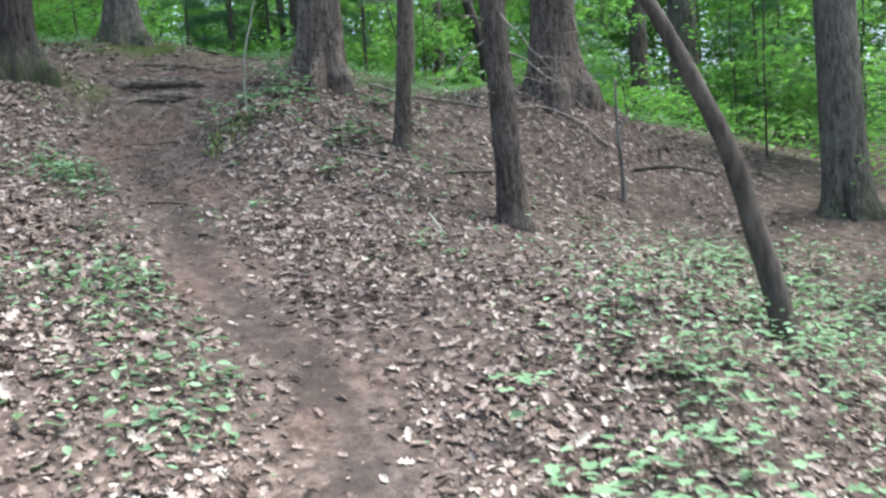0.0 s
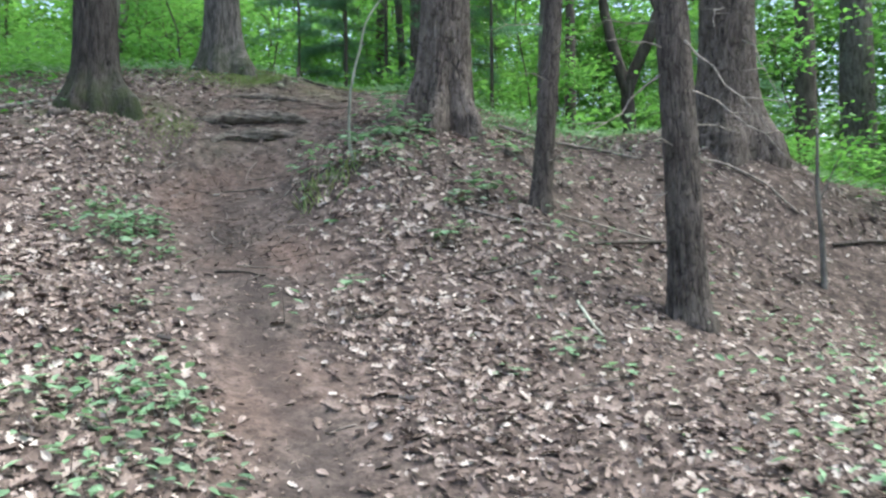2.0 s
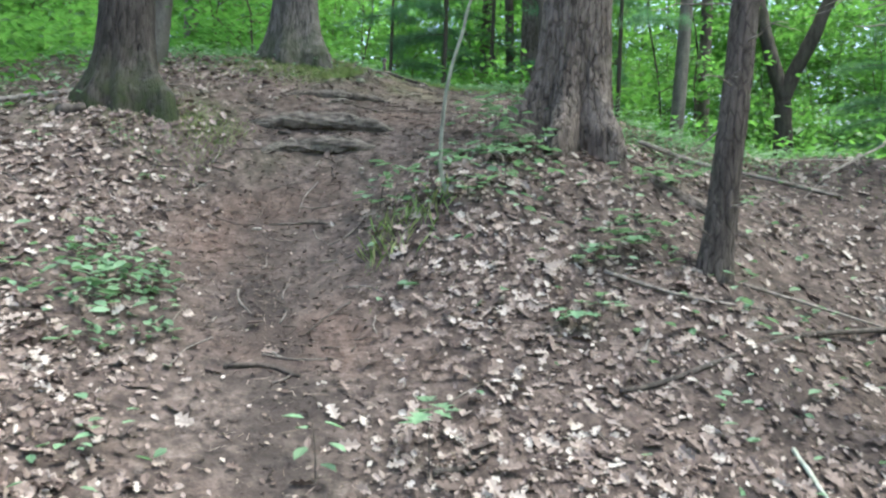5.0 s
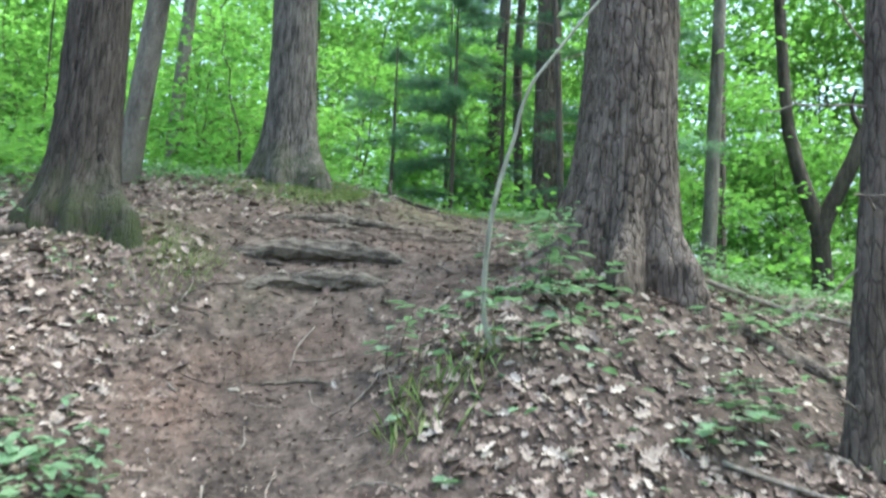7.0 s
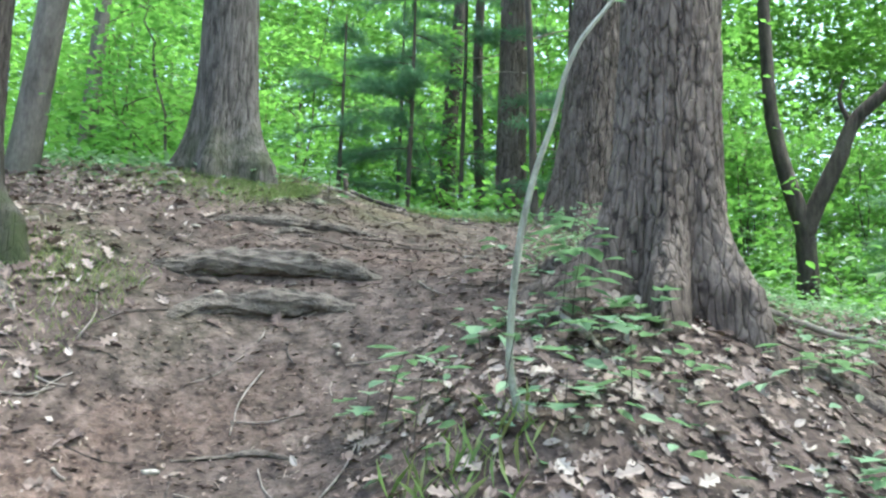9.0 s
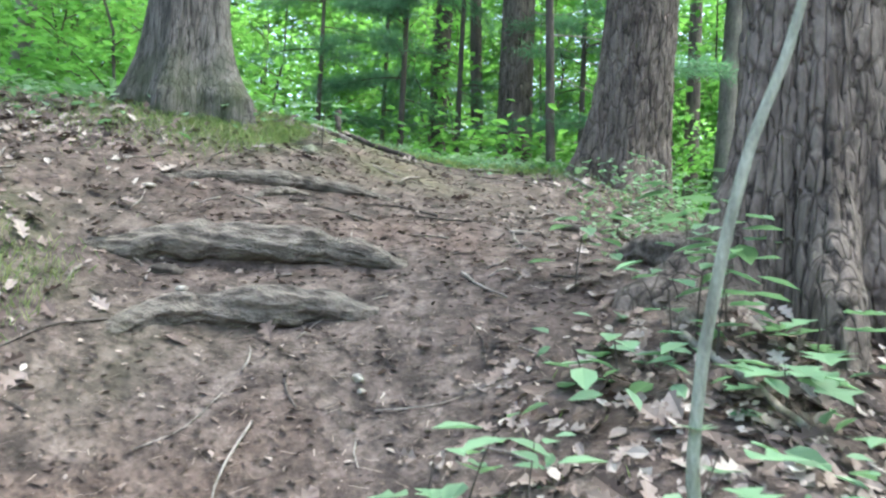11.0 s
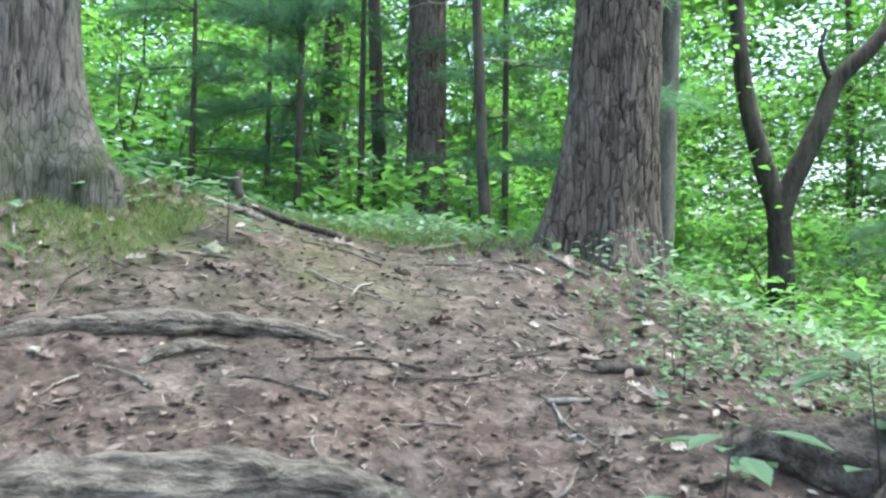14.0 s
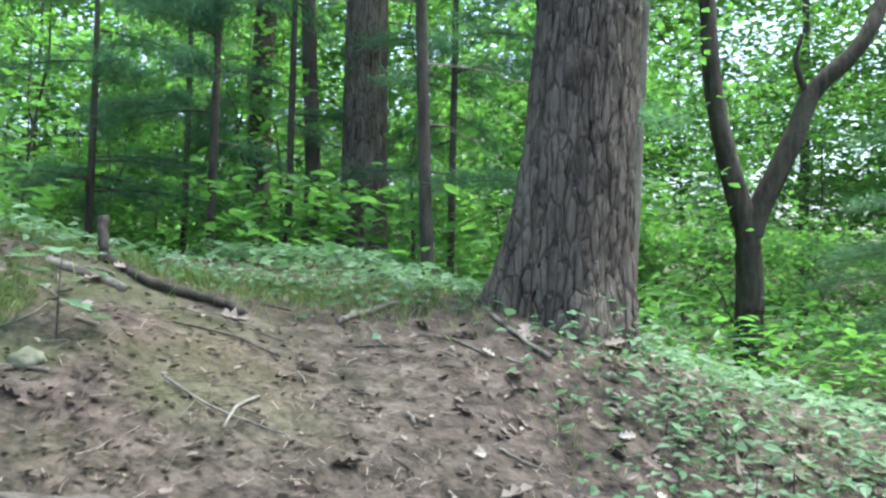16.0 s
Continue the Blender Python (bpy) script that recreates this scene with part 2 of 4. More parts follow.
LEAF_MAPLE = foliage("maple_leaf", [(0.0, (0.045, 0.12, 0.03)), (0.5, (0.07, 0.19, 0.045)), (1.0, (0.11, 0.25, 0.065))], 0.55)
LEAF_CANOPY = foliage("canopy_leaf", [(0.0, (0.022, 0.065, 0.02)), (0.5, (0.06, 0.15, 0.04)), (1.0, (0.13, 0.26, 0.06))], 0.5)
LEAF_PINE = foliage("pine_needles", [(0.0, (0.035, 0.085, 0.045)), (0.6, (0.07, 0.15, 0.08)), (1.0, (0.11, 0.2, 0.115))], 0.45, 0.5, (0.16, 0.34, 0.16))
LEAF_LOW = foliage("ground_plant_leaf", [(0.0, (0.085, 0.155, 0.085)), (0.5, (0.15, 0.255, 0.14)), (1.0, (0.23, 0.35, 0.215))], 0.35, 0.5, (0.25, 0.45, 0.18), False)
GRASS = foliage("grass_blade", [(0.0, (0.09, 0.16, 0.045)), (0.5, (0.15, 0.23, 0.07)), (1.0, (0.27, 0.28, 0.13))], 0.35, 0.5, (0.3, 0.4, 0.1), False)


def litter_material(name, stops):
    m, t, b = material(name, 0.7)
    geo = t.nodes.new("ShaderNodeNewGeometry")
    col = ramp(t, geo.outputs["Random Per Island"], stops)
    veins = noise_tex(t, 45, 3)
    col = mix(t, 0.5, col, ramp(t, veins, [(0.3, (0.5, 0.45, 0.42)), (0.7, (1, 1, 1))]), 'MULTIPLY')
    t.links.new(col, b.inputs["Base Color"])
    return m


LITTER = litter_material("dry_leaf", [(0.0, (0.055, 0.038, 0.032)), (0.3, (0.13, 0.095, 0.08)), (0.6, (0.22, 0.17, 0.146)), (0.86, (0.31, 0.258, 0.226)), (0.98, (0.46, 0.41, 0.365))])
NEEDLE_LITTER = litter_material("dry_needles", [(0.0, (0.03, 0.021, 0.017)), (0.4, (0.085, 0.06, 0.048)), (0.8, (0.19, 0.142, 0.115)), (0.97, (0.36, 0.30, 0.25))])

# ---- mesh helpers ----
def poly_mesh(name, verts, faces, mat, smooth=False):
    """A mesh from arrays: verts (n, 3), faces (m, k), all with k corners."""
    verts, faces = np.asarray(verts, np.float32), np.asarray(faces, np.int32)
    me = bpy.data.meshes.new(name)
    m, k = faces.shape
    me.vertices.add(len(verts))
    me.vertices.foreach_set("co", verts.ravel())
    me.loops.add(m * k)
    me.loops.foreach_set("vertex_index", faces.ravel())
    me.polygons.add(m)
    me.polygons.foreach_set("loop_start", np.arange(m, dtype=np.int32) * k)
    me.polygons.foreach_set("use_smooth", np.full(m, smooth))
    me.update(calc_edges=True)
    me.materials.append(mat)
    return me


def set_float(me, name, values):
    a = me.attributes.new(name, 'FLOAT', 'POINT')
    a.data.foreach_set("value", np.asarray(values, np.float32).ravel())


def under(name, me, parent, label=""):
    ob = new(name, me)
    ob.parent = parent
    return tagged(ob, label)


def grid_faces(rows, cols, wrap=False):
    r = np.arange(rows - 1)[:, None]
    c = np.arange(cols if wrap else cols - 1)[None]
    n = (c + 1) % cols
    return np.stack(np.broadcast_arrays(r * cols + c, r * cols + n, (r + 1) * cols + n, (r + 1) * cols + c), -1).reshape(-1, 4)


def tube(points, radii, sides=8, bark_depth=0.0, seed=0, flat=1.0):
    """Verts and quads of a tapering tube along points, with lumps; the ends close to a point."""
    p = np.asarray(points, float)
    r = np.asarray(radii, float)
    p = np.vstack([p[:1] - (p[1] - p[0]) * 0.02, p, p[-1:] + (p[-1] - p[-2]) * 0.02])
    r = np.r_[0.001, r, 0.001]
    way = np.gradient(p, axis=0)
    way /= np.linalg.norm(way, axis=1, keepdims=True) + 1e-9
    side = np.cross(way, (0.12, 0.07, 1.0))
    weak = np.linalg.norm(side, axis=1) < 0.15
    side[weak] = np.cross(way[weak], (1.0, 0.1, 0.0))
    side /= np.linalg.norm(side, axis=1, keepdims=True)
    up = np.cross(side, way)
    a = np.linspace(0, 2 * np.pi, sides, endpoint=False)
    rr = r[:, None] * np.ones(sides)
    if bark_depth:
        q = p[:, None] + r[:, None, None] * (np.cos(a)[:, None] * side[:, None] + np.sin(a)[:, None] * up[:, None])
        rr = rr * (1 + bark_depth * rough(q[..., 0] * 14, q[..., 1] * 14, q[..., 2] * 14, seed) + bark_depth * rough(q[..., 0] * 4, q[..., 1] * 4, q[..., 2] * 4, seed + 1))
    v = p[:, None] + rr[..., None] * (np.cos(a)[:, None] * side[:, None] + flat * np.sin(a)[:, None] * up[:, None])
    return v.reshape(-1, 3), grid_faces(len(p), sides, True)


def join(pieces):
    verts, faces, n = [], [], 0
    for v, f in pieces:
        verts.append(v)
        faces.append(f + n)
        n += len(v)
    return np.vstack(verts), np.vstack(faces)


LEAF = (np.array([(0, 0, 0), (.28, .24, .05), (.62, .24, .05), (1, 0, -.06), (.62, -.24, .05), (.28, -.24, .05)]),
        np.array([(0, 3, 2, 1), (0, 5, 4, 3)]))


FOLD = (np.array([(0, 0, 0), (.5, .32, .06), (1, 0, -.05), (.5, -.32, .06)]), np.array([(0, 2, 1), (0, 3, 2)]))


def lobed(points):
    ring = [(0, 0, 0)] + points + [(x, -y, z) for x, y, z in points[::-1] if abs(y) > 1e-6]
    v = np.array([(.42, 0, -.05)] + ring)
    n = len(ring)
    return v, np.array([(0, 1 + i, 1 + (i + 1) % n) for i in range(n)])


MAPLE = lobed([(.02, .14, .02), (.2, .46, .06), (.38, .2, .0), (.66, .52, .05), (.7, .2, .0), (1, 0, -.05)])
OAK = lobed([(.1, .08, .02), (.22, .26, .07), (.36, .1, 0), (.52, .33, .08), (.64, .11, 0), (.82, .24, .04), (1, 0, -.04)])


def leaves(where, along, normal, size, shape=LEAF):
    """Verts and faces of many leaves: base points, the way each grows, its upper side, its length."""
    v, f = shape
    along = along / (np.linalg.norm(along, axis=1, keepdims=True) + 1e-9)
    side = np.cross(normal, along)
    side /= np.linalg.norm(side, axis=1, keepdims=True) + 1e-9
    up = np.cross(along, side)
    n, k = len(where), len(v)
    verts = where[:, None] + size[:, None, None] * (v[None, :, :1] * along[:, None] + v[None, :, 1:2] * side[:, None] + v[None, :, 2:] * up[:, None])
    faces = f[None] + (np.arange(n) * k)[:, None, None]
    return verts.reshape(-1, 3), faces.reshape(-1, f.shape[1])


def spread(rng, n, tilt=0.5):
    """Random ways and upper sides for n leaves that lie nearly level."""
    a = rng.uniform(0, 2 * np.pi, n)
    along = np.stack([np.cos(a), np.sin(a), rng.normal(-0.15, tilt * 0.6, n)], -1)
    normal = np.stack([rng.normal(0, tilt, n), rng.normal(0, tilt, n), np.ones(n)], -1)
    return along, normal


# ---- the ground ----
def steps(lo, hi, fine, far, growth=1.25):
    mid = list(np.arange(lo, hi + fine / 2, fine))
    out, d = [], fine
    at = hi
    while at < far:
        d *= growth
        at += d
        out.append(at)
    back, d, at = [], fine, lo
    while at > -far:
        d *= growth
        at -= d
        back.append(at)
    return np.array(back[::-1] + mid + out)


gx, gy = steps(-8, 5.5, 0.07, 400), steps(1.5, 16, 0.07, 400)
GX, GY = np.meshgrid(gx, gy)
ground_mesh = poly_mesh("ground", np.stack([GX, GY, ground(GX, GY)], -1).reshape(-1, 3), grid_faces(len(gy), len(gx)), SOIL, True)
set_float(ground_mesh, "worn", worn(GX, GY))
# damp dark soil in the trodden middle of the lower trail
tread = np.exp(-((from_trail(GX, GY) + 0.07 * rough(GX * 4, GY * 4, 0, 15)) / 0.2) ** 2) * np.clip((10.4 - GY) / 2, 0, 1)
set_float(ground_mesh, "tread", np.clip(tread * (0.8 + 0.3 * rough(GX * 6, GY * 6, 0, 16)), 0, 0.85))
crest = np.exp(-((GX + 3.85) / 0.9) ** 2 - ((GY - 12.5) / 0.6) ** 2) + 0.8 * np.exp(-((GX + 5.4) / 1.3) ** 2 - ((GY - 10.4) / 0.5) ** 2)
set_float(ground_mesh, "mossy", np.clip(crest * (0.5 + 0.7 * rough(GX * 5, GY * 5, 0, 9)), 0, 0.75))
tagged(new("ground", ground_mesh), "sloping woodland floor of brown soil with a worn dirt trail", "ground", kind="structure")

# ---- trees ----
def bark_plates(angle, z, columns, tall, seed):
    """Bark plates round a trunk: 0 in the furrows, 1 on the plates; and a height for each plate."""
    cx, cy = np.cos(angle), np.sin(angle)
    u = angle / (2 * np.pi) * columns + 0.5 * rough(cx * 5, cy * 5, z * 3.5, seed + 5) + 0.3 * rough(cx * 13, cy * 13, z * 19, seed + 8)
    col = np.floor(u)
    fu = u - col
    strip = np.mod(col, columns).astype(np.int64)
    furrow_of = np.mod(np.round(u), columns)
    # furrows fade here and there, so that plates of two strips run together
    deep = np.clip(0.9 + 0.75 * rough(furrow_of * 7.31, z * 2.6, furrow_of * 0.37, seed + 3), 0.12, 1)
    ease = lambda e: np.clip(e, 0, 1) ** 2 * (3 - 2 * np.clip(e, 0, 1))
    wide_of = 0.14 + 0.06 * rough(furrow_of * 3.7, z * 9, 0, seed + 4)
    along = 1 - (1 - ease(np.minimum(fu, 1 - fu) / wide_of)) * deep
    slant = lattice(strip, strip * 0 + 5, strip * 0, seed)
    v = z / tall + 0.5 * lattice(strip, strip * 0 + 7, strip * 0, seed) + 0.5 * slant * (fu - .5) + 0.35 * rough(cx * 9, cy * 9, z * 7, seed + 6) + 0.12 * rough(cx * 31, cy * 31, z * 30, seed + 7)
    row = np.floor(v)
    fv = v - row
    across = ease(np.minimum(fv, 1 - fv) / 0.07)
    return along * (0.45 + 0.55 * across), lattice(strip, row.astype(np.int64), strip * 0 + 3, seed)


def trunk_mesh(name, height, d0, mat, flare=0.5, flare_height=0.3, roots=(), lean=(0, 0), furrow=0.02, sides=96, seed=0, sink=0.7, dense_to=2.9, wide=0.045, tall=0.12, kink=0.0):
    """A trunk that stands on z = 0: a taper, root buttresses and furrowed bark."""
    zs = np.r_[np.arange(-sink, dense_to, 0.014 if sides > 240 else 0.02 if sides > 100 else 0.04 if sides > 60 else 0.12), np.arange(dense_to, height, 0.45), height]
    a = np.linspace(0, 2 * np.pi, sides, endpoint=False)
    Z, A = np.meshgrid(zs, a, indexing="ij")
    t = np.clip(Z / height, 0, 1)
    zz = np.maximum(Z, 0)
    spreading = np.where(Z > 0, np.exp(-zz / flare_height), 1 - 0.3 * np.maximum(Z, -0.3) / flare_height)
    f = flare * spreading * 0.55
    for angle, much, width in roots:
        gap = np.angle(np.exp(1j * (A - radians(angle))))
        f = f + much * np.exp(-(gap / radians(width)) ** 2) * np.where(Z > 0, np.exp(-zz / (flare_height * 0.9)), spreading)
    R = d0 / 2 * (1 - 0.75 * t ** 1.1) * (1 + f)
    R = R * (1 + 0.05 * rough(np.cos(A) * 1.3, np.sin(A) * 1.3, Z * 0.9, seed + 2))
    plate, own = bark_plates(A, Z, max(6, int(math.pi * d0 / wide)), tall, seed)
    grain = rough(np.cos(A) * R * 60, np.sin(A) * R * 60, Z * 14, seed + 1) + 1.3 * rough(np.cos(A) * R * 30, np.sin(A) * R * 30, Z * 22, seed + 9)
    R = R + furrow * (plate - 0.75 + 0.25 * own * plate + 0.2 * grain) * (1 - 0.6 * t)
    X = R * np.cos(A) + lean[0] * zz + kink * np.sin(np.clip(zz, 0, 9) * 1.1 + seed) * np.clip(zz, 0, 1)
    Y = R * np.sin(A) + lean[1] * zz
    me = poly_mesh(name, np.stack([X, Y, Z], -1).reshape(-1, 3), grid_faces(len(zs), sides, True), mat, True)
    set_float(me, "moss", np.clip(0.9 - Z / 0.5, 0, 1))
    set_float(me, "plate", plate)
    return me


def crown_mesh(name, seed, low, high, wide, count, mat, leaf=0.16, clumps=60):
    """A broken crown: clumps of leaves along the ends of the limbs, with gaps."""
    rng = np.random.default_rng(seed)
    z = rng.uniform(0, 1, clumps)
    a = rng.uniform(0, 2 * np.pi, clumps)
    r = wide * np.sqrt(rng.uniform(0.05, 1, clumps)) * np.sqrt(np.clip(1.05 - (z * 1.6 - 0.6) ** 2, 0.1, 1))
    centre = np.stack([r * np.cos(a), r * np.sin(a), low + (high - low) * z], -1)
    pick = rng.integers(0, clumps, count)
    where = centre[pick] + rng.normal(0, 1, (count, 3)) * (wide * 0.17, wide * 0.17, wide * 0.09)
    along, normal = spread(rng, count, 0.6)
    return poly_mesh(name, *leaves(where, along, normal, rng.uniform(0.7, 1.4, count) * leaf), mat)


def limb_mesh(name, start, end, r, mat, seed):
    rng = np.random.default_rng(seed)
    start, end = np.array(start, float), np.array(end, float)
    s = np.linspace(0, 1, 9)[:, None]
    pts = start + (end - start) * s + np.sin(s * np.pi) * (0, 0, 0.12 * np.linalg.norm(end - start)) + rng.normal(0, 0.04, (9, 3)) * s
    return poly_mesh(name, *tube(pts, np.linspace(r, r * 0.25, 9), 7), mat, True)


# unseen overhead crowns; their leaf count sets how much sun reaches the ground
CROWNS = [crown_mesh("crown", 40 + i, 8.5, 15.5, 3.6, count, LEAF_CANOPY, 0.30, 40) for i, count in enumerate((620, 620, 620))]


def tree(name, x, y, label, category, mesh, seed, crown=0, lean=(0, 0), limb_mat=None, broad=1.0):
    base = tagged(new(name), label, category, "trees of the wood")
    base.matrix_basis = pose(x, y, gz(x, y))
    under("trunk", mesh, base)
    rng = np.random.default_rng(seed)
    for i in range(5):
        a = i * 1.35 + rng.uniform(0, 1)
        z = 7.5 + i * 1.1
        under("limb", limb_mesh("limb", (lean[0] * z, lean[1] * z, z), (lean[0] * z + 2.6 * math.cos(a), lean[1] * z + 2.6 * math.sin(a), z + 1.6), 0.07, limb_mat or BARK_DARK, seed + i), base)
    c = under("crown", CROWNS[crown % 3], base)
    # broad is fitted so the unseen crown shades or opens the slope below
    c.matrix_basis = pose(lean[0] * 11, lean[1] * 11, 0, 0, 0, rng.uniform(0, 360)) @ Matrix.Diagonal((broad, broad, 1, 1))
    return base


def twig_mesh(seed, start, angle, length, rise, r):
    rng = np.random.default_rng(seed)
    s = np.linspace(0, 1, 8)
    main = np.array(start) + length * np.stack([s * math.cos(angle), s * math.sin(angle), s * rise - 0.25 * s * s], -1) + np.cumsum(rng.normal(0, 0.025 * length, (8, 3)), 0)
    parts = [tube(main, np.linspace(r, r * 0.25, 8), 5)]
    for k in (3, 5):
        b = angle + rng.choice((-1, 1)) * rng.uniform(0.5, 1.0)
        q = main[k] + length * 0.35 * np.linspace(0, 1, 4)[:, None] * (math.cos(b), math.sin(b), rng.uniform(-0.4, 0.3))
        parts.append(tube(q, np.linspace(r * 0.5, r * 0.15, 4), 4))
    return poly_mesh("twig", *join(parts), WOOD_GREY, True)


def big(name, x, y, d, label, mat, lean=(0, 0), flare=0.5, fh=0.28, roots=(), furrow=0.012, seed=1, sides=110, category="tree", wide=0.045, tall=0.12, height=16, twigs=(), kink=0.0, broad=1.0):
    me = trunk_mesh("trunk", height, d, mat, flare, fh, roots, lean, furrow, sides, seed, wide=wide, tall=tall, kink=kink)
    base = tree(name, x, y, label, category, me, seed, seed, lean, BARK_DARK, broad * (0.5 if name == "young_tree" else 1.0))
    for i, (z, angle, length, rise) in enumerate(twigs):
        under("twig", twig_mesh(seed * 31 + i, (lean[0] * z, lean[1] * z, z), radians(angle), length, rise, 0.007 + 0.004 * length), base, "thin bare dead twig")
    return base


big("oak_tree", -4.98, 10.4, 0.43, "large oak with dark furrowed bark and mossy flared foot", BARK_OAK_DARK, (-0.012, 0.0), 0.65, 0.26,
    [(205, .7, 22), (300, .35, 18), (340, 1.2, 16), (255, .35, 16), (278, -.2, 8)], 0.013, 1, 220, wide=0.036, tall=0.2)
big("oak_tree", -4.42, 12.55, 0.44, "grey-barked oak with a broad mossy foot on the crest", BARK_OAK, (-0.04, 0.0), 0.6, 0.34,
    [(195, .75, 26), (335, .9, 24), (272, .4, 18)], 0.01, 2, 220, wide=0.032, tall=0.3)
big("pine_tree", -1.37, 10.87, 0.52, "big pine with thick plated bark and buttress roots beside the trail", BARK_PINE, (0.022, 0.01), 0.45, 0.28,
    [(197, 1.6, 19), (263, .8, 13), (318, .72, 15), (236, -.35, 8), (288, -.25, 7), (150, .6, 22), (60, .5, 30)], 0.02, 3, 280, wide=0.05, tall=0.16)
big("pine_tree", -1.7, 13.67, 0.5, "tall pine with deeply plated bark at the edge of the bank", BARK_PINE, (0.057, 0.0), 0.25, 0.42,
    [(188, 1.0, 24), (335, .12, 26), (262, .4, 20)], 0.018, 4, 270, wide=0.046, tall=0.13)
big("pine_tree", 1.74, 12.23, 0.64, "broad double-stemmed pine with a flared foot", BARK_PINE, (0.025, 0.0), 0.5, 0.35,
    [(180, .3, 30), (335, .7, 26), (265, .35, 20)], 0.02, 5, 120, wide=0.06, tall=0.16, twigs=[(1.6, 250, 1.1, -.2), (2.0, 200, .9, .1), (1.2, 280, 1.2, -.5)])
big("young_tree", -0.37, 9.55, 0.18, "slim dark-barked young tree with dead twigs", BARK_YOUNG, (0.063, 0.02), 0.3, 0.15, [(200, .4, 30)], 0.008, 6, 104, height=11,
    wide=0.03, tall=0.08, kink=0.02, broad=.5, twigs=[(1.1, 250, .5, .3), (0.35, 300, .4, .5), (1.6, 200, .6, .2), (2.1, 320, .6, .1), (0.9, 210, .4, -.5), (1.35, 300, .45, .4), (1.9, 230, .5, .5), (0.15, 230, .35, .6)])
big("young_tree", 0.73, 8.62, 0.28, "straight dark trunk with rough bark and dead twigs", BARK_YOUNG, (-0.036, 0.01), 0.3, 0.2, [(330, .4, 30), (200, .3, 30)], 0.012, 7, 150, height=12,
    wide=0.036, tall=0.075, kink=0.012, broad=.5, twigs=[(1.05, 215, .4, -.5), (1.75, 330, .9, -.35), (2.0, 200, .6, .4), (1.5, 20, .5, .2), (2.2, 300, 1.0, -.6), (1.9, 215, .8, -.5), (1.25, 240, .5, .5), (1.3, 330, .4, -.4), (2.3, 160, .7, .2)])
big("oak_tree", 4.95, 10.35, 0.52, "leaning trunk with grey bark and a dark hollow at its foot", BARK_OAK, (-0.02, 0.0), 0.3, 0.3, [(190, .4, 30), (330, .4, 30), (236, -.6, 13)], 0.012, 8, 130, wide=0.04, tall=0.2, broad=1.5)
big("pine_tree", -2.55, 17.19, 0.4, "straight pine trunk with grey plated bark", BARK_PINE, (0.0, 0.0), 0.3, 0.25, [(200, .3, 30)], 0.012, 9, 110, wide=0.04, tall=0.13,
    twigs=[(2.2, 10, 1.3, .1), (2.6, 190, 1.2, .2), (1.7, 350, 1.0, .05)])
big("young_tree", -5.9, 12.25, 0.23, "slender grey trunk leaning a little", BARK_GREY, (0.095, 0.0), 0.2, 0.2, [], 0.003, 11, 48, height=12)
big("young_tree", -7.62, 15.84, 0.21, "slender grey trunk leaning a little", BARK_GREY, (0.03, 0.0), 0.2, 0.2, [], 0.003, 12, 48, height=12)
big("young_tree", -0.44, 16.61, 0.2, "slender grey trunk in the thicket", BARK_GREY, (0.05, 0.0), 0.2, 0.2, [], 0.003, 13, 48, height=12)
big("young_tree", -3.04, 17.88, 0.16, "slim dark trunk in the thicket", BARK_DARK, (0.0, 0.0), 0.2, 0.2, [], 0.004, 14, 40, height=12, kink=0.05)
big("young_tree", -3.6, 18.88, 0.26, "slim dark trunk in the thicket", BARK_DARK, (0.02, 0.0), 0.2, 0.2, [], 0.006, 15, 40, height=12, kink=0.04)
big("young_tree", 4.72, 19.45, 0.42, "straight dark trunk in the thicket", BARK_DARK, (0.0, 0.0), 0.2, 0.2, [], 0.008, 16, 48)
big("oak_tree", 6.08, 20.6, 0.72, "stout grey oak trunk in the thicket", BARK_OAK, (0.0, 0.0), 0.3, 0.3, [], 0.014, 17, 80, wide=0.05, tall=0.25)
big("young_tree", -2.16, 15.44, 0.09, "thin dark sapling trunk with dead side twigs", BARK_DARK, (-0.055, 0.0), 0.2, 0.15, [], 0.003, 18, 24, height=9, kink=0.02,
    twigs=[(1.5, 350, .8, .1), (1.9, 170, .7, .2), (2.3, 10, .9, .15), (2.7, 200, .8, .2), (1.1, 30, .5, .1)])
big("young_tree", 7.2, 14.5, 0.2, "slim dark trunk in the thicket", BARK_DARK, (-0.02, 0.0), 0.2, 0.2, [], 0.004, 19, 40, height=12)
big("young_tree", -10.5, 14.0, 0.26, "slim dark trunk in the thicket", BARK_DARK, (0.02, 0.0), 0.2, 0.2, [], 0.004, 20, 40, height=12)
big("young_tree", 0.2, 21.5, 0.26, "slim dark trunk in the thicket", BARK_DARK, (0.01, 0.0), 0.2, 0.2, [], 0.004, 22, 40, height=12)


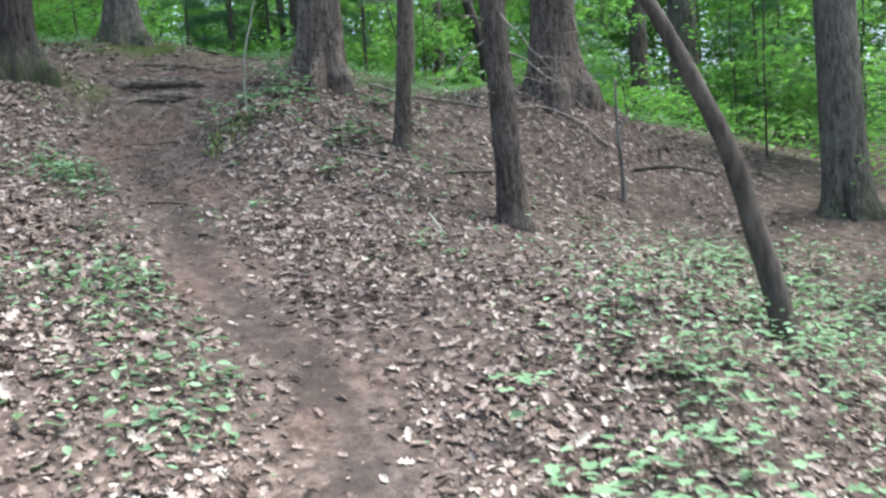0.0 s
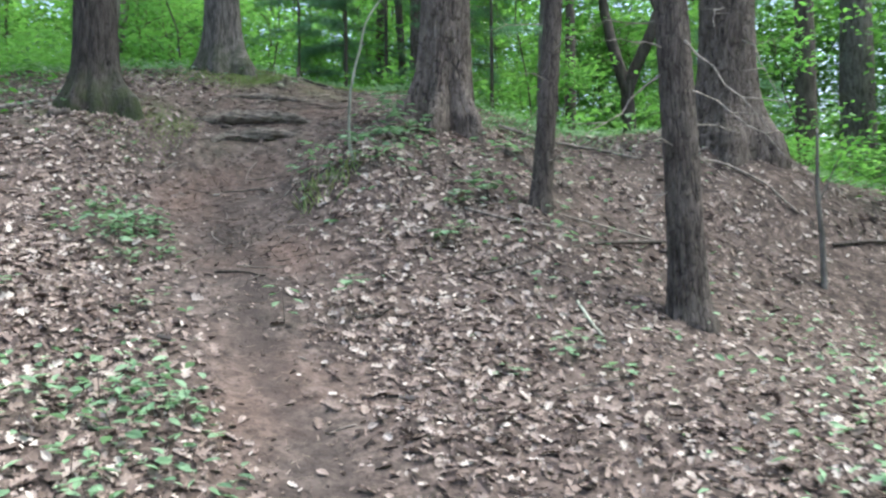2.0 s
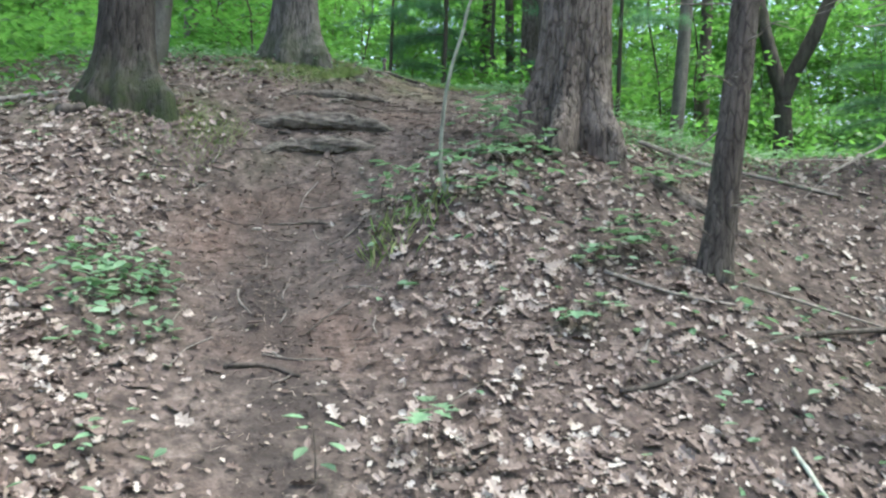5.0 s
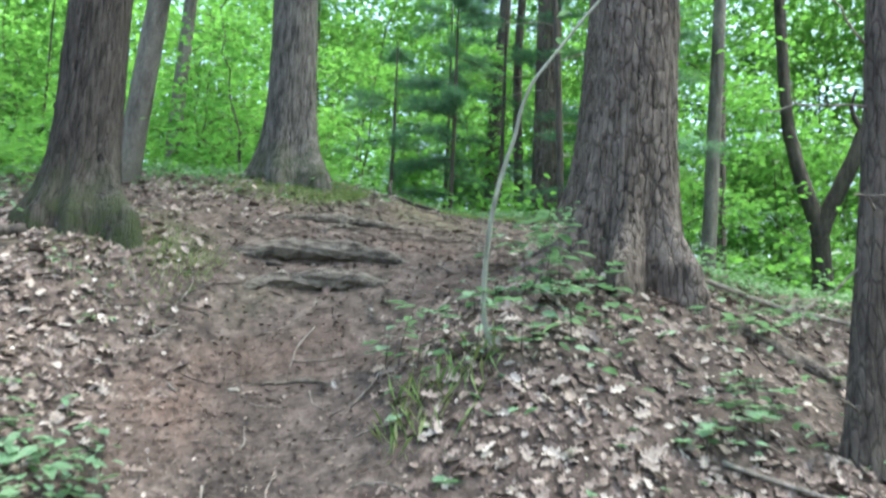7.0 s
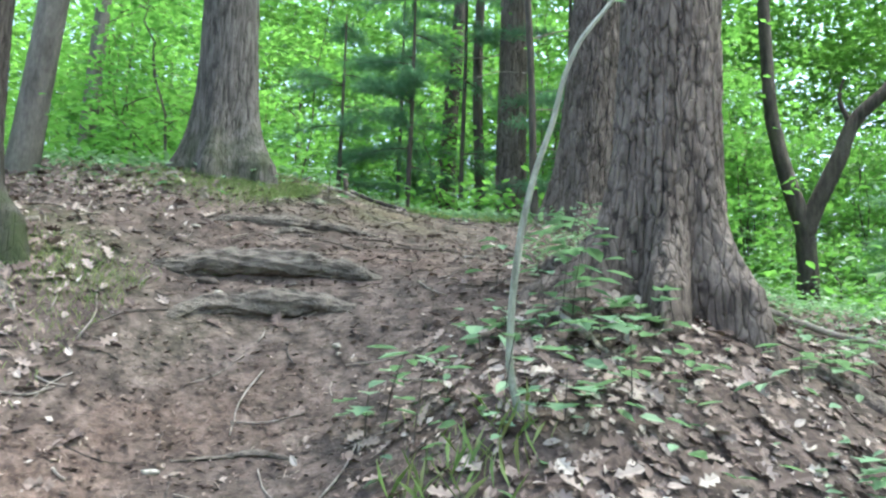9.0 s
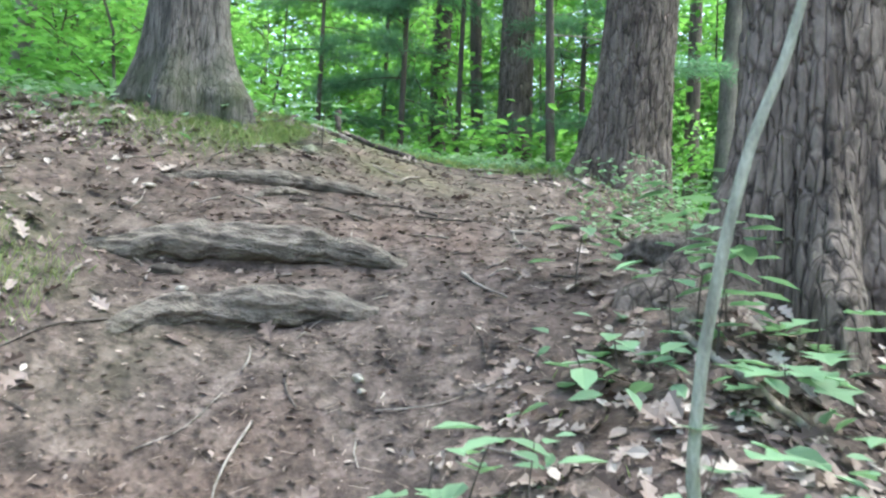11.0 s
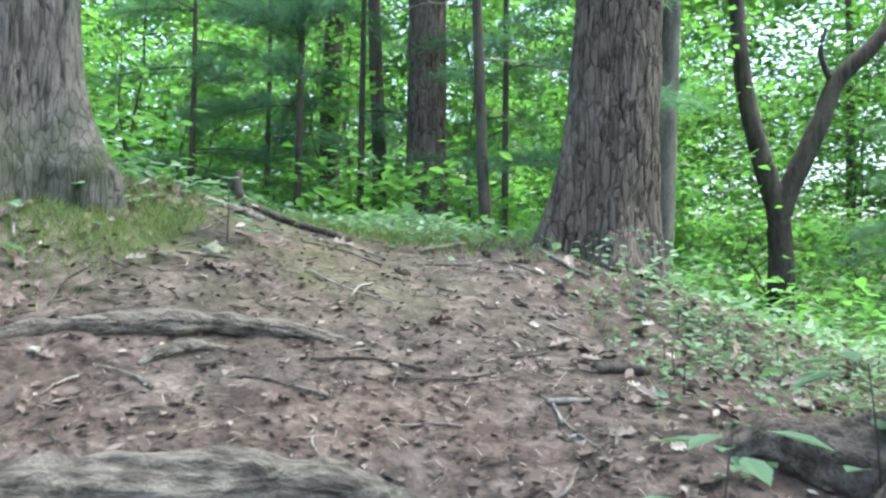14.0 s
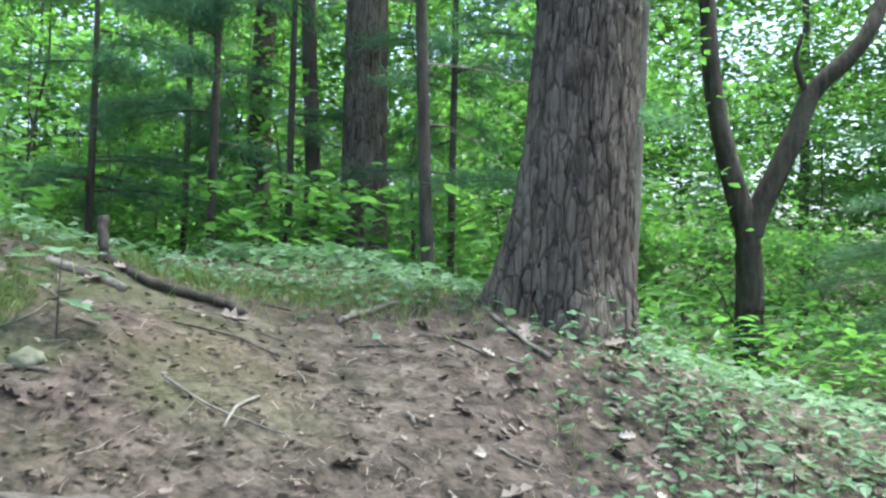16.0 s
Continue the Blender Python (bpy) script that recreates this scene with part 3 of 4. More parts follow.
def bent_tree(name, x, y, label, stems, mat):
    """A crooked tree: each stem a line of points from the foot, with the width at both ends."""
    base = tagged(new(name), label, "tree", "trees of the wood")
    base.matrix_basis = pose(x, y, gz(x, y))
    for i, (pts, r0, r1) in enumerate(stems):
        p = np.array(pts, float)
        n = len(p)
        s = np.linspace(0, n - 1, n * 6)
        k = np.clip(s.astype(int), 0, n - 2)
        f = (s - k)[:, None]
        before, after = np.clip(k - 1, 0, n - 1), np.clip(k + 2, 0, n - 1)
        line = 0.5 * (2 * p[k] + (p[k + 1] - p[before]) * f + (2 * p[before] - 5 * p[k] + 4 * p[k + 1] - p[after]) * f ** 2 + (3 * p[k] - p[before] - 3 * p[k + 1] + p[after]) * f ** 3)
        under("trunk" if i == 0 else "limb", poly_mesh("stem", *tube(line, np.linspace(r0, r1, len(line)), 20, 0.06, i), mat, True), base)
    return base


leaning = bent_tree("leaning_tree", 2.4, 6.05, "thin leaning trunk with mottled brown bark",
                    [([(0.03, 0.01, -0.3), (-0.03, 0.01, 0.29), (-0.18, 0.04, 0.91), (-0.31, 0.06, 1.4), (-0.52, 0.08, 1.9), (-0.81, 0.1, 2.49), (-1.41, 0.3, 3.79), (-1.71, 0.5, 7.49)], 0.098, 0.035)], BARK_DARK)
bent_tree("sapling", 2.26, 10.47, "thin bare grey sapling stem standing in dry leaves",
          [([(0.01, 0, -0.25), (0, 0, 0.4), (-0.03, 0.01, 0.9), (-0.02, 0.02, 1.5)], 0.034, 0.012), ([(-0.02, 0, 0.8), (0.1, -0.05, 1.1), (0.16, -0.1, 1.25)], 0.009, 0.003)], BARK_GREY)
forked = bent_tree("forked_tree", 1.14, 17.54, "dark forked tree with crooked limbs on the slope",
                   [([(0, 0, -0.5), (-0.01, -0.01, 0.17), (-0.02, -0.05, 0.98), (0.0, -0.08, 1.51), (0.35, -0.16, 2.32), (0.55, -0.21, 2.81), (1.07, -0.3, 3.41), (1.57, -0.1, 4.71), (1.77, 0.0, 7.41)], 0.15, 0.05),
                    ([(0.0, -0.04, 0.7), (-0.04, -0.06, 1.4), (-0.24, -0.08, 2.1), (-0.35, -0.09, 2.58), (-0.45, -0.11, 3.39), (-0.55, -0.01, 7.39)], 0.125, 0.07),
                    ([(0.5, -0.2, 2.76), (0.38, -0.2, 3.08), (0.43, -0.22, 3.35)], 0.04, 0.015)], BARK_BLACK)
# unseen crowns, kept small so that sun reaches the slope
for ob, at in ((leaning, (-1.2, .8, -1)), (forked, (0.6, .4, -1.5))):
    c = under("crown", CROWNS[1], ob)
    c.matrix_basis = pose(*at) @ Matrix.Diagonal((.5, .5, 1, 1))

# ---- understorey ----

def sapling_variant(seed, height, count, leaf, mat, stem_mat, wide):
    """Stem, twigs and leaves of a thicket sapling, standing on z = 0."""
    rng = np.random.default_rng(seed)
    z = np.linspace(-0.2, height, 14)
    drift = np.cumsum(rng.normal(0, 0.10, (14, 2)), 0) * np.clip(z, 0, None)[:, None] / height
    pts = np.column_stack([drift, z])
    stem = poly_mesh("stem", *tube(pts, np.linspace(0.019, 0.004, 14), 6), stem_mat, True)
    twigs, where = [], []
    for i in range(26):
        h = rng.uniform(0.06, 1.0)
        s = np.array([np.interp(h * height, z, pts[:, k]) for k in range(3)])
        a = rng.uniform(0, 2 * np.pi)
        length = wide * rng.uniform(0.5, 1.1) * (1.15 - 0.6 * h)
        e = s + length * np.array([math.cos(a), math.sin(a), rng.uniform(0.0, 0.5)])
        line = s + (e - s) * np.linspace(0, 1, 5)[:, None] + np.sin(np.linspace(0, np.pi, 5))[:, None] * (0, 0, 0.08)
        twigs.append(tube(line, np.linspace(0.008, 0.002, 5), 4))
        m = count // 26
        k = rng.uniform(0.25, 1.08, m)[:, None]
        where.append(s + (e - s) * k + rng.normal(0, 1, (m, 3)) * (0.17 * wide, 0.17 * wide, 0.05))
    where = np.vstack(where)
    along, normal = spread(rng, len(where), 0.42)
    crown = poly_mesh("leaves", *leaves(where, along, normal, rng.uniform(0.7, 1.3, len(where)) * leaf, FOLD), mat)
    return stem, [poly_mesh("twig", *t, stem_mat) for t in twigs[:8]], crown


def thicket_sapling(variant, label):
    base = tagged(new("sapling"), label, "sapling", "saplings of the thicket")
    under("stem", variant[0], base)
    for me in variant[1]:
        under("twig", me, base)
    tagged(under("leaves", variant[2], base), kind="stuff")
    return base


rng = np.random.default_rng(11)
KINDS = [thicket_sapling(sapling_variant(60 + i, h, c, lf, LEAF_MAPLE, BARK_DARK, w), "leafy green maple sapling with a thin dark stem")
         for i, (h, c, w, lf) in enumerate([(3.6, 800, 1.1, .11), (5.0, 1000, 1.4, .12), (1.6, 620, 1.0, .1), (6.5, 1200, 1.6, .125), (2.4, 720, 1.1, .105), (4.2, 880, 1.3, .12)])]
KEEP_OUT = [(-1.0, 2.6, 12.5, 17.3), (2.6, 6.4, 13.0, 19.0), (-9.0, -1.2, -5, 14.6), (-4.2, 1.0, 9, 17.6), (-1.2, 4.6, 0, 13.2), (-12, 8, -6, 3), (0.5, 5.5, 17.0, 23.0)]
made = 0
for ring in range(6000):
    if made >= 178:
        break
    if made < 150:
        x, y = rng.uniform(-15, 10), rng.uniform(5, 24)
    else:
        d, a = rng.uniform(12, 36), rng.uniform(0, 2 * math.pi)
        x, y = -1.5 + d * math.sin(a), 9 + d * math.cos(a)
    if from_trail(x, y) < 1.5 or any(x0 < x < x1 and y0 < y < y1 for x0, x1, y0, y1 in KEEP_OUT):
        continue
    if y < 12 and x > 0 and rng.uniform() < 0.7:
        continue
    near = (y < 16.5 and -9 < x < 1)
    source = KINDS[(2, 4)[made % 2] if near else made % 6]
    place = pose(x, y, gz(x, y), 0, 0, rng.uniform(0, 360))
    copy_thing(source, place)
    made += 1
for i in range(40):
    # knee-high and head-high growth right behind the crest and down the slope
    x, y = (rng.uniform(-9.5, -4.4), rng.uniform(16.0, 20.5)) if i % 2 else (rng.uniform(0.5, 9.5), rng.uniform(18.2, 25))
    if from_trail(x, y) > 1.0:
        copy_thing(KINDS[(2, 4, 2, 0)[i % 4]], pose(x, y, gz(x, y), 0, 0, rng.uniform(0, 360)))
for i in range(24):
    # tall slender growth that fills the gaps between the trunks
    x, y = (rng.uniform(-10, -4.5), rng.uniform(19.5, 25)) if i % 2 else (rng.uniform(-0.5, 5), rng.uniform(22.5, 27))
    copy_thing(KINDS[(3, 1, 5)[i % 3]], pose(x, y, gz(x, y), 0, 0, rng.uniform(0, 360)))
for i, source in enumerate(KINDS):
    x, y = [(-11, 17), (6, 17), (-9.5, 15.5), (-6, 19), (3.5, 15.5), (8, 12)][i]
    source.matrix_basis = pose(x, y, gz(x, y))

# distant wood: trunks and foliage that nobody could count
rng = np.random.default_rng(12)
pieces = []
for i in range(90):
    d, a = rng.uniform(22, 60), rng.uniform(0, 2 * np.pi)
    x, y = -1.5 + d * math.sin(a), 9 + d * math.cos(a)
    z = gz(x, y)
    r = rng.uniform(0.05, 0.2)
    top = np.array([x + rng.normal(0, .5), y + rng.normal(0, .5), z + 14])
    pieces.append(tube(np.array([x, y, z - .3]) + (top - (x, y, z - .3)) * np.linspace(0, 1, 6)[:, None], np.linspace(r, r * .4, 6), 7))
tagged(new("far_trunks", poly_mesh("far_trunks", *join(pieces), BARK_DARK, True)), "dark trunks of the distant wood", "woods", kind="stuff")
n_cl = 19000
d = 18 + 34 * rng.uniform(0, 1, n_cl) ** 0.9
a = np.where(rng.uniform(0, 1, n_cl) < 0.68, rng.uniform(-1.0, 1.0, n_cl), rng.uniform(0, 2 * np.pi, n_cl))
cx, cy = -1.5 + d * np.sin(a), 9 + d * np.cos(a)
tall = rng.uniform(0.01, 1, n_cl) ** 0.95 * 17
# the crowns leave holes to the sky
high = (d < 43) & (rough(cx * .15, cy * .15, tall * .22, 88) > -0.27 + 0.012 * (tall - 5))
ok = np.where(tall < 5, (cx < 1.5) | (tall > 3) | (rng.uniform(0, 1, n_cl) < 0.45), high)
cx, cy, d, tall = cx[ok], cy[ok], d[ok], tall[ok]
m = 50
where = np.repeat(np.stack([cx, cy, ground(cx, cy) + tall], -1), m, 0) + rng.normal(0, 1, (len(cx) * m, 3)) * (0.75, 0.75, 0.16)
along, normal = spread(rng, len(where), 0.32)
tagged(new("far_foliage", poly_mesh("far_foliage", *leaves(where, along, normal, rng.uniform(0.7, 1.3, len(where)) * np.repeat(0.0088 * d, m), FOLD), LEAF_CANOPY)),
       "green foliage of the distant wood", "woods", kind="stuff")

# ---- fallen leaves ----
def scatter(rng, n, keep):
    """Random places on the slope, thinned by keep(x, y) in 0..1; denser near the walk."""
    x = np.concatenate([rng.uniform(-7, 5, n), rng.uniform(-14, 10, n // 2)])
    y = np.concatenate([rng.uniform(1.2, 13.6, n), rng.uniform(-2, 22, n // 2)])
    # the dense middle thins out towards its rim
    rim = np.minimum(np.minimum(x + 7, 5 - x), np.minimum(y - 1.2, 13.6 - y)) + 0.5 * rough(x * .9, y * .9, 0, 61)
    fade = np.where(np.arange(len(x)) < n, np.clip(rim / 1.8, 0, 1), 1)
    ok = rng.uniform(0, 1, len(x)) < keep(x, y) * fade
    return x[ok], y[ok]


def litter_keep(x, y):
    w = worn(x, y)
    patch = 0.55 + 0.45 * rough(x * 1.1, y * 1.1, 0, 21)
    bank = 1 - 0.5 * np.clip((x + 1.5) / 1.5, 0, 1) * np.clip((y - 6.5) / 2, 0, 1)
    crest = bank * np.clip(1 - np.exp(-((x + 3.3) / 1.15) ** 2 - ((y - 11.5) / 1.5) ** 2) * 0.85, 0, 1)
    # extra pale leaves left of the trail also stand in for sunlight there
    patch = patch * (1 + 0.6 * np.clip((-1.2 - x) / .6, 0, 1) * np.clip((9.6 - y) / .8, 0, 1))
    return np.clip(patch, 0.12, 1) * np.clip(1 - 1.15 * w, 0.03, 1) * crest


rng = np.random.default_rng(21)
for name, count, shape, size in (("leaf_litter", 66000, OAK, 0.08), ("leaf_litter", 60000, LEAF, 0.05), ("leaf_fragments", 70000, FOLD, 0.03)):
    x, y = scatter(rng, count, litter_keep)
    along, normal = spread(rng, len(x), 0.6)
    slope = (hill(x + .05, y) - hill(x - .05, y)) / .1, (hill(x, y + .05) - hill(x, y - .05)) / .1
    along[:, 2] += along[:, 0] * slope[0] + along[:, 1] * slope[1] + 0.06
    normal[:, 0] -= slope[0]
    normal[:, 1] -= slope[1]
    where = np.stack([x, y, ground(x, y) + rng.uniform(0.004, 0.022, len(x))], -1)
    tagged(new(name, poly_mesh(name, *leaves(where, along, normal, rng.uniform(0.6, 1.35, len(x)) * size, shape), LITTER)),
           "dry tan and brown fallen oak leaves" if name == "leaf_litter" else "small broken bits of dry brown leaves", "fallen leaves", kind="stuff")

# ---- needles, bark chips and twigs on the trail ----
rng = np.random.default_rng(31)
SLIVER = (np.array([(0, .03, 0), (0, -.03, 0), (1, -.018, .02), (1, .018, .02)]), np.array([(0, 1, 2, 3)]))
x, y = scatter(rng, 210000, lambda x, y: 0.12 + 0.8 * worn(x, y) * np.clip((y - 7) / 2.5, 0, 1) + 0.35 * np.exp(-((x + 3.1) / 2.2) ** 2 - ((y - 11.0) / 2.4) ** 2))
along, normal = spread(rng, len(x), 0.25)
along[:, 2] = along[:, 1] * 0.15 + rng.normal(0.03, 0.1, len(x))
where = np.stack([x, y, ground(x, y) + rng.uniform(0.002, 0.012, len(x))], -1)
tagged(new("needle_litter", poly_mesh("needle_litter", *leaves(where, along, normal, rng.uniform(0.02, 0.075, len(x)), SLIVER), NEEDLE_LITTER)),
       "dry pine needles and bark slivers on the bare trail", "needles", kind="stuff")
x, y = scatter(rng, 95000, lambda x, y: 0.1 + 0.9 * worn(x, y) * np.clip((y - 6.5) / 2.5, 0, 1))
along, normal = spread(rng, len(x), 0.4)
where = np.stack([x, y, ground(x, y) + rng.uniform(0.004, 0.012, len(x))], -1)
tagged(new("bark_chips", poly_mesh("bark_chips", *leaves(where, along, normal, rng.uniform(0.01, 0.04, len(x))), NEEDLE_LITTER)),
       "small pale and brown bark chips on the soil", "bark chips", kind="stuff")

# ---- exposed roots over the trail ----
def on_ground(points, lift=0.0):
    return [(x, y, gz(x, y) + lift) for x, y in points]


def smooth_line(points, per=8):
    p = np.array(points, float)
    s = np.linspace(0, len(p) - 1, (len(p) - 1) * per + 1)
    line = np.stack([np.interp(s, np.arange(len(p)), p[:, k]) for k in range(p.shape[1])], -1)
    for _ in range(3):
        line[1:-1] = (line[:-2] + 2 * line[1:-1] + line[2:]) / 4
    return line


def root(points, radii, label, lift=0.0, seed=0, mat=ROOT):
    """A root worn flat on top, ribbed along its length, its ends sinking into the soil."""
    line = smooth_line(on_ground(points, lift), 14)
    n = len(line)
    s = np.linspace(0, 1, n)
    r = np.interp(s, np.linspace(0, 1, len(radii)), radii)
    r = r * (1 + 0.2 * rough(line[:, 0] * 7, line[:, 1] * 7, 0, seed) + 0.1 * rough(line[:, 0] * 19, line[:, 1] * 19, 0, seed + 2))
    line[:, 2] -= 1.15 * r * np.clip(1 - np.minimum(s, 1 - s) / 0.22, 0, 1) + 0.15 * r
    mid = line.mean(0)
    sides = 48
    v, f = tube(line - mid, r, sides, 0.17, seed, 0.85)
    ring = np.tile(np.arange(sides), n + 2) / sides * 2 * np.pi
    along = np.repeat(np.r_[0, np.cumsum(np.linalg.norm(np.diff(line, axis=0), axis=1)), 0], 1)
    along = np.repeat(np.r_[along[0], along], sides)[:len(ring)]
    rib = rough(np.cos(ring + along * 2) * 4, np.sin(ring + along * 2) * 4, along * 3, seed + 4) + 0.6 * rough(np.cos(ring) * 9, np.sin(ring) * 9, along * 9, seed + 6)
    centre = np.repeat(np.vstack([line[:1], line, line[-1:]]) - mid, sides, 0)
    v = centre + (v - centre) * (1 + 0.15 * rib)[:, None]
    me = poly_mesh("exposed_root", v, f, mat, True)
    set_float(me, "moss", np.clip(0.35 - v[:, 2] * 6, 0, 1))
    ob = new("exposed_root", me)
    ob.matrix_basis = pose(*mid)
    return tagged(ob, label, "tree root", "roots across the trail")


root([(-4.02, 10.71), (-3.83, 10.79), (-3.64, 10.86), (-3.41, 10.92), (-3.18, 10.97), (-3.0, 11.01), (-2.86, 11.05)], [.07, .08, .095, .085, .085, .075, .055], "thick worn grey root that forms a step over the trail", 0.02, 1)
root([(-3.73, 10.32), (-3.64, 10.44), (-3.5, 10.54), (-3.34, 10.61), (-3.18, 10.67), (-3.02, 10.69), (-2.9, 10.7)], [.055, .06, .06, .075, .07, .06, .045], "worn grey root half sunk in the trail", 0.012, 2)
root([(-4.05, 11.28), (-3.9, 11.38), (-3.7, 11.5), (-3.42, 11.63), (-3.2, 11.69), (-2.98, 11.74)], [.034, .038, .044, .042, .034, .024], "low grey root across the bare crest", 0.004, 3)
root([(-3.59, 11.35), (-3.56, 11.4), (-3.49, 11.47), (-3.38, 11.53)], [.010, .022, .026, .012], "short dark root stub on the crest", 0.012, 4)
root([(-2.02, 11.25), (-1.86, 11.14), (-1.68, 11.03), (-1.5, 10.93)], [.05, .1, .14, .17], "buttress root of the big pine", 0.04, 5, PINE_FOOT)
root([(-2.0, 10.45), (-1.83, 10.56), (-1.68, 10.67), (-1.5, 10.78)], [.03, .06, .09, .12], "buttress root of the big pine with rough bark", 0.0, 6, PINE_FOOT)
root([(-1.0, 10.72), (-0.7, 10.66), (-0.3, 10.6), (0.1, 10.5)], [.11, .075, .05, .02], "buttress root of the big pine", 0.0, 7, PINE_FOOT)
root([(-4.55, 10.2), (-4.35, 10.0), (-4.15, 9.85)], [.06, .04, .015], "dark root of the oak", 0.0, 8)
root([(-3.4, 11.35), (-3.26, 11.38), (-3.15, 11.37), (-3.06, 11.35)], [.006, .010, .010, .005], "thin dark root on the bare soil", 0.005, 9)
root([(-3.31, 9.59), (-3.15, 9.68), (-3.04, 9.73), (-2.89, 9.72)], [.006, .012, .015, .008], "thin dark root across the trail", 0.006, 10)

# ---- fallen branches and sticks ----
def stick(points, r0, r1, label, mat, lift=0.01, name="stick", seed=0):
    line = smooth_line([(p[0], p[1], p[2] if len(p) > 2 else gz(p[0], p[1]) + lift) for p in points], 5)
    line[1:-1] += np.random.default_rng(seed).normal(0, r0 * 0.25, line[1:-1].shape) * (1, 1, 0.3)
    mid = line[0].copy()
    ob = new(name, poly_mesh(name, *tube(line - mid, np.linspace(r0, r1, len(line)), 9, 0.08, seed), mat, True))
    ob.matrix_basis = pose(*mid)
    return tagged(ob, label, "fallen branch" if name == "fallen_branch" else "stick", "sticks on the ground")


stick([(-3.66, 13.21, gz(-3.63, 13.17) + .19), (-3.65, 13.19, gz(-3.63, 13.17) + .08), (-3.63, 13.17), (-3.57, 13.08), (-3.45, 12.96), (-3.26, 13.0), (-3.15, 13.01), (-3.1, 12.93)], .02, .015, "dark crooked fallen branch with an upturned end", BARK_DARK, 0.02, "fallen_branch", 1)
stick([(-3.74, 12.84), (-3.62, 12.85), (-3.48, 12.83)], .02, .015, "grey fallen branch in the grass", WOOD_GREY, 0.012, "fallen_branch", 2)
stick([(-2.19, 14.3), (-2.15, 13.93), (-2.1, 13.27), (-1.96, 12.99)], .016, .010, "pale bare stick at the edge of the bank", WOOD_GREY, 0.02, "stick", 3)
stick([(-2.76, 13.13), (-2.5, 13.57), (-2.2, 14.2)], .012, .008, "grey stick at the edge of the bank", WOOD_GREY, 0.012, "stick", 4)
stick([(-2.46, 11.43), (-2.33, 11.46)], .010, .008, "short grey stick on the soil", WOOD_GREY, 0.01, "stick", 5)
stick([(-2.22, 11.82), (-2.13, 11.85), (-2.03, 11.86)], .022, .016, "short dark piece of a branch", BARK_DARK, 0.015, "stick", 6)
stick([(-0.88, 8.31), (-0.72, 8.45), (-0.01, 9.18), (0.8, 10.11)], .012, .018, "long dark fallen branch in the leaves", BARK_DARK, 0.02, "fallen_branch", 7)
stick([(-1.01, 9.18), (-0.76, 9.14), (-0.49, 9.14), (-0.07, 9.37)], .012, .008, "thin fallen branch in the leaves", WOOD_GREY, 0.02, "stick", 8)
stick([(-0.11, 8.3), (-0.03, 7.97), (0.04, 7.74)], .012, .008, "pale peeled stick in the leaves", BARK_PALE, 0.02, "stick", 9)
stick([(-1.58, 7.52), (-1.49, 7.59), (-1.39, 7.67)], .014, .010, "short brown stick beside the trail", BARK_DARK, 0.014, "stick", 10)
stick([(-2.7, 7.87), (-2.54, 7.99), (-2.34, 7.94)], .012, .008, "dark stick across the trail", BARK_DARK, 0.012, "stick", 11)
stick([(-6.25, 10.46), (-5.92, 10.54), (-5.64, 10.59)], .035, .03, "fallen branch at the foot of the oak", WOOD_GREY, 0.02, "fallen_branch", 12)
stick([(-5.16, 9.85), (-5.01, 9.95)], .05, .045, "short sawn chunk of a branch", BARK_DARK, 0.03, "stick", 13)
stick([(-4.36, 9.85, gz(-4.22, 9.94) + .02), (-4.29, 9.71, gz(-4.16, 9.82) + .1), (-4.23, 9.62, gz(-4.1, 9.74) + .22)], .012, .006, "bare stick leaning at the oak's foot", WOOD_GREY, 0.02, "stick", 14)
stick([(-1.91, 10.36), (-1.78, 10.08), (-1.71, 9.83)], .014, .010, "brown stick beside the sapling", WOOD_GREY, 0.02, "stick", 15)
stick([(-1.47, 10.93), (-1.27, 10.66), (-1.05, 10.64), (-0.73, 10.81)], .012, .007, "thin dark fallen branch before the pine", BARK_DARK, 0.03, "stick", 16)
stick([(-0.86, 11.7, gz(-0.77, 11.7) + .12), (-0.34, 11.9), (0.16, 11.83), (0.73, 11.59)], .022, .014, "fallen branch beside the pine", WOOD_GREY, 0.03, "fallen_branch", 17)
stick([(-4.71, 10.47), (-4.68, 10.56), (-4.64, 10.65)], .02, .015, "grey fallen branch on the crest", WOOD_GREY, 0.02, "fallen_branch", 18)
stick([(1.02, 11.51), (1.5, 11.63), (1.98, 11.48), (2.26, 11.22)], .018, .010, "pale fallen branch under the trees", WOOD_GREY, 0.05, "fallen_branch", 19)
stick([(2.54, 11.05), (3.14, 11.43), (3.72, 11.53)], .02, .014, "rotting fallen branch in the leaves", BARK_DARK, 0.04, "fallen_branch", 20)
stick([(-0.57, 9.41), (0.01, 9.71), (0.69, 9.98)], .014, .008, "thin fallen branch in the leaves", WOOD_GREY, 0.03, "stick", 21)
rng = np.random.default_rng(33)
LYING = [((-7, 3), (3, 12), 70), ((-4.8, -2.1), (8.0, 13.2), 190), ((-2.6, 1.5), (8, 13), 25)]
for (x0, x1), (y0, y1), count in LYING:
    for i in range(count):
        x, y, a, ln = rng.uniform(x0, x1), rng.uniform(y0, y1), rng.uniform(0, 6.28), 0.06 + 0.36 * rng.uniform() ** 3
        r = rng.uniform(0.0025, 0.006)
        stick([(x, y), (x + ln / 2 * math.cos(a), y + ln / 2 * math.sin(a)), (x + ln * math.cos(a + .2), y + ln * math.sin(a + .2))], r, r * .6,
              "thin dry twig lying on the soil", WOOD_GREY if rng.uniform() < .6 else BARK_DARK, r + 0.004, "twig", 100 + i)

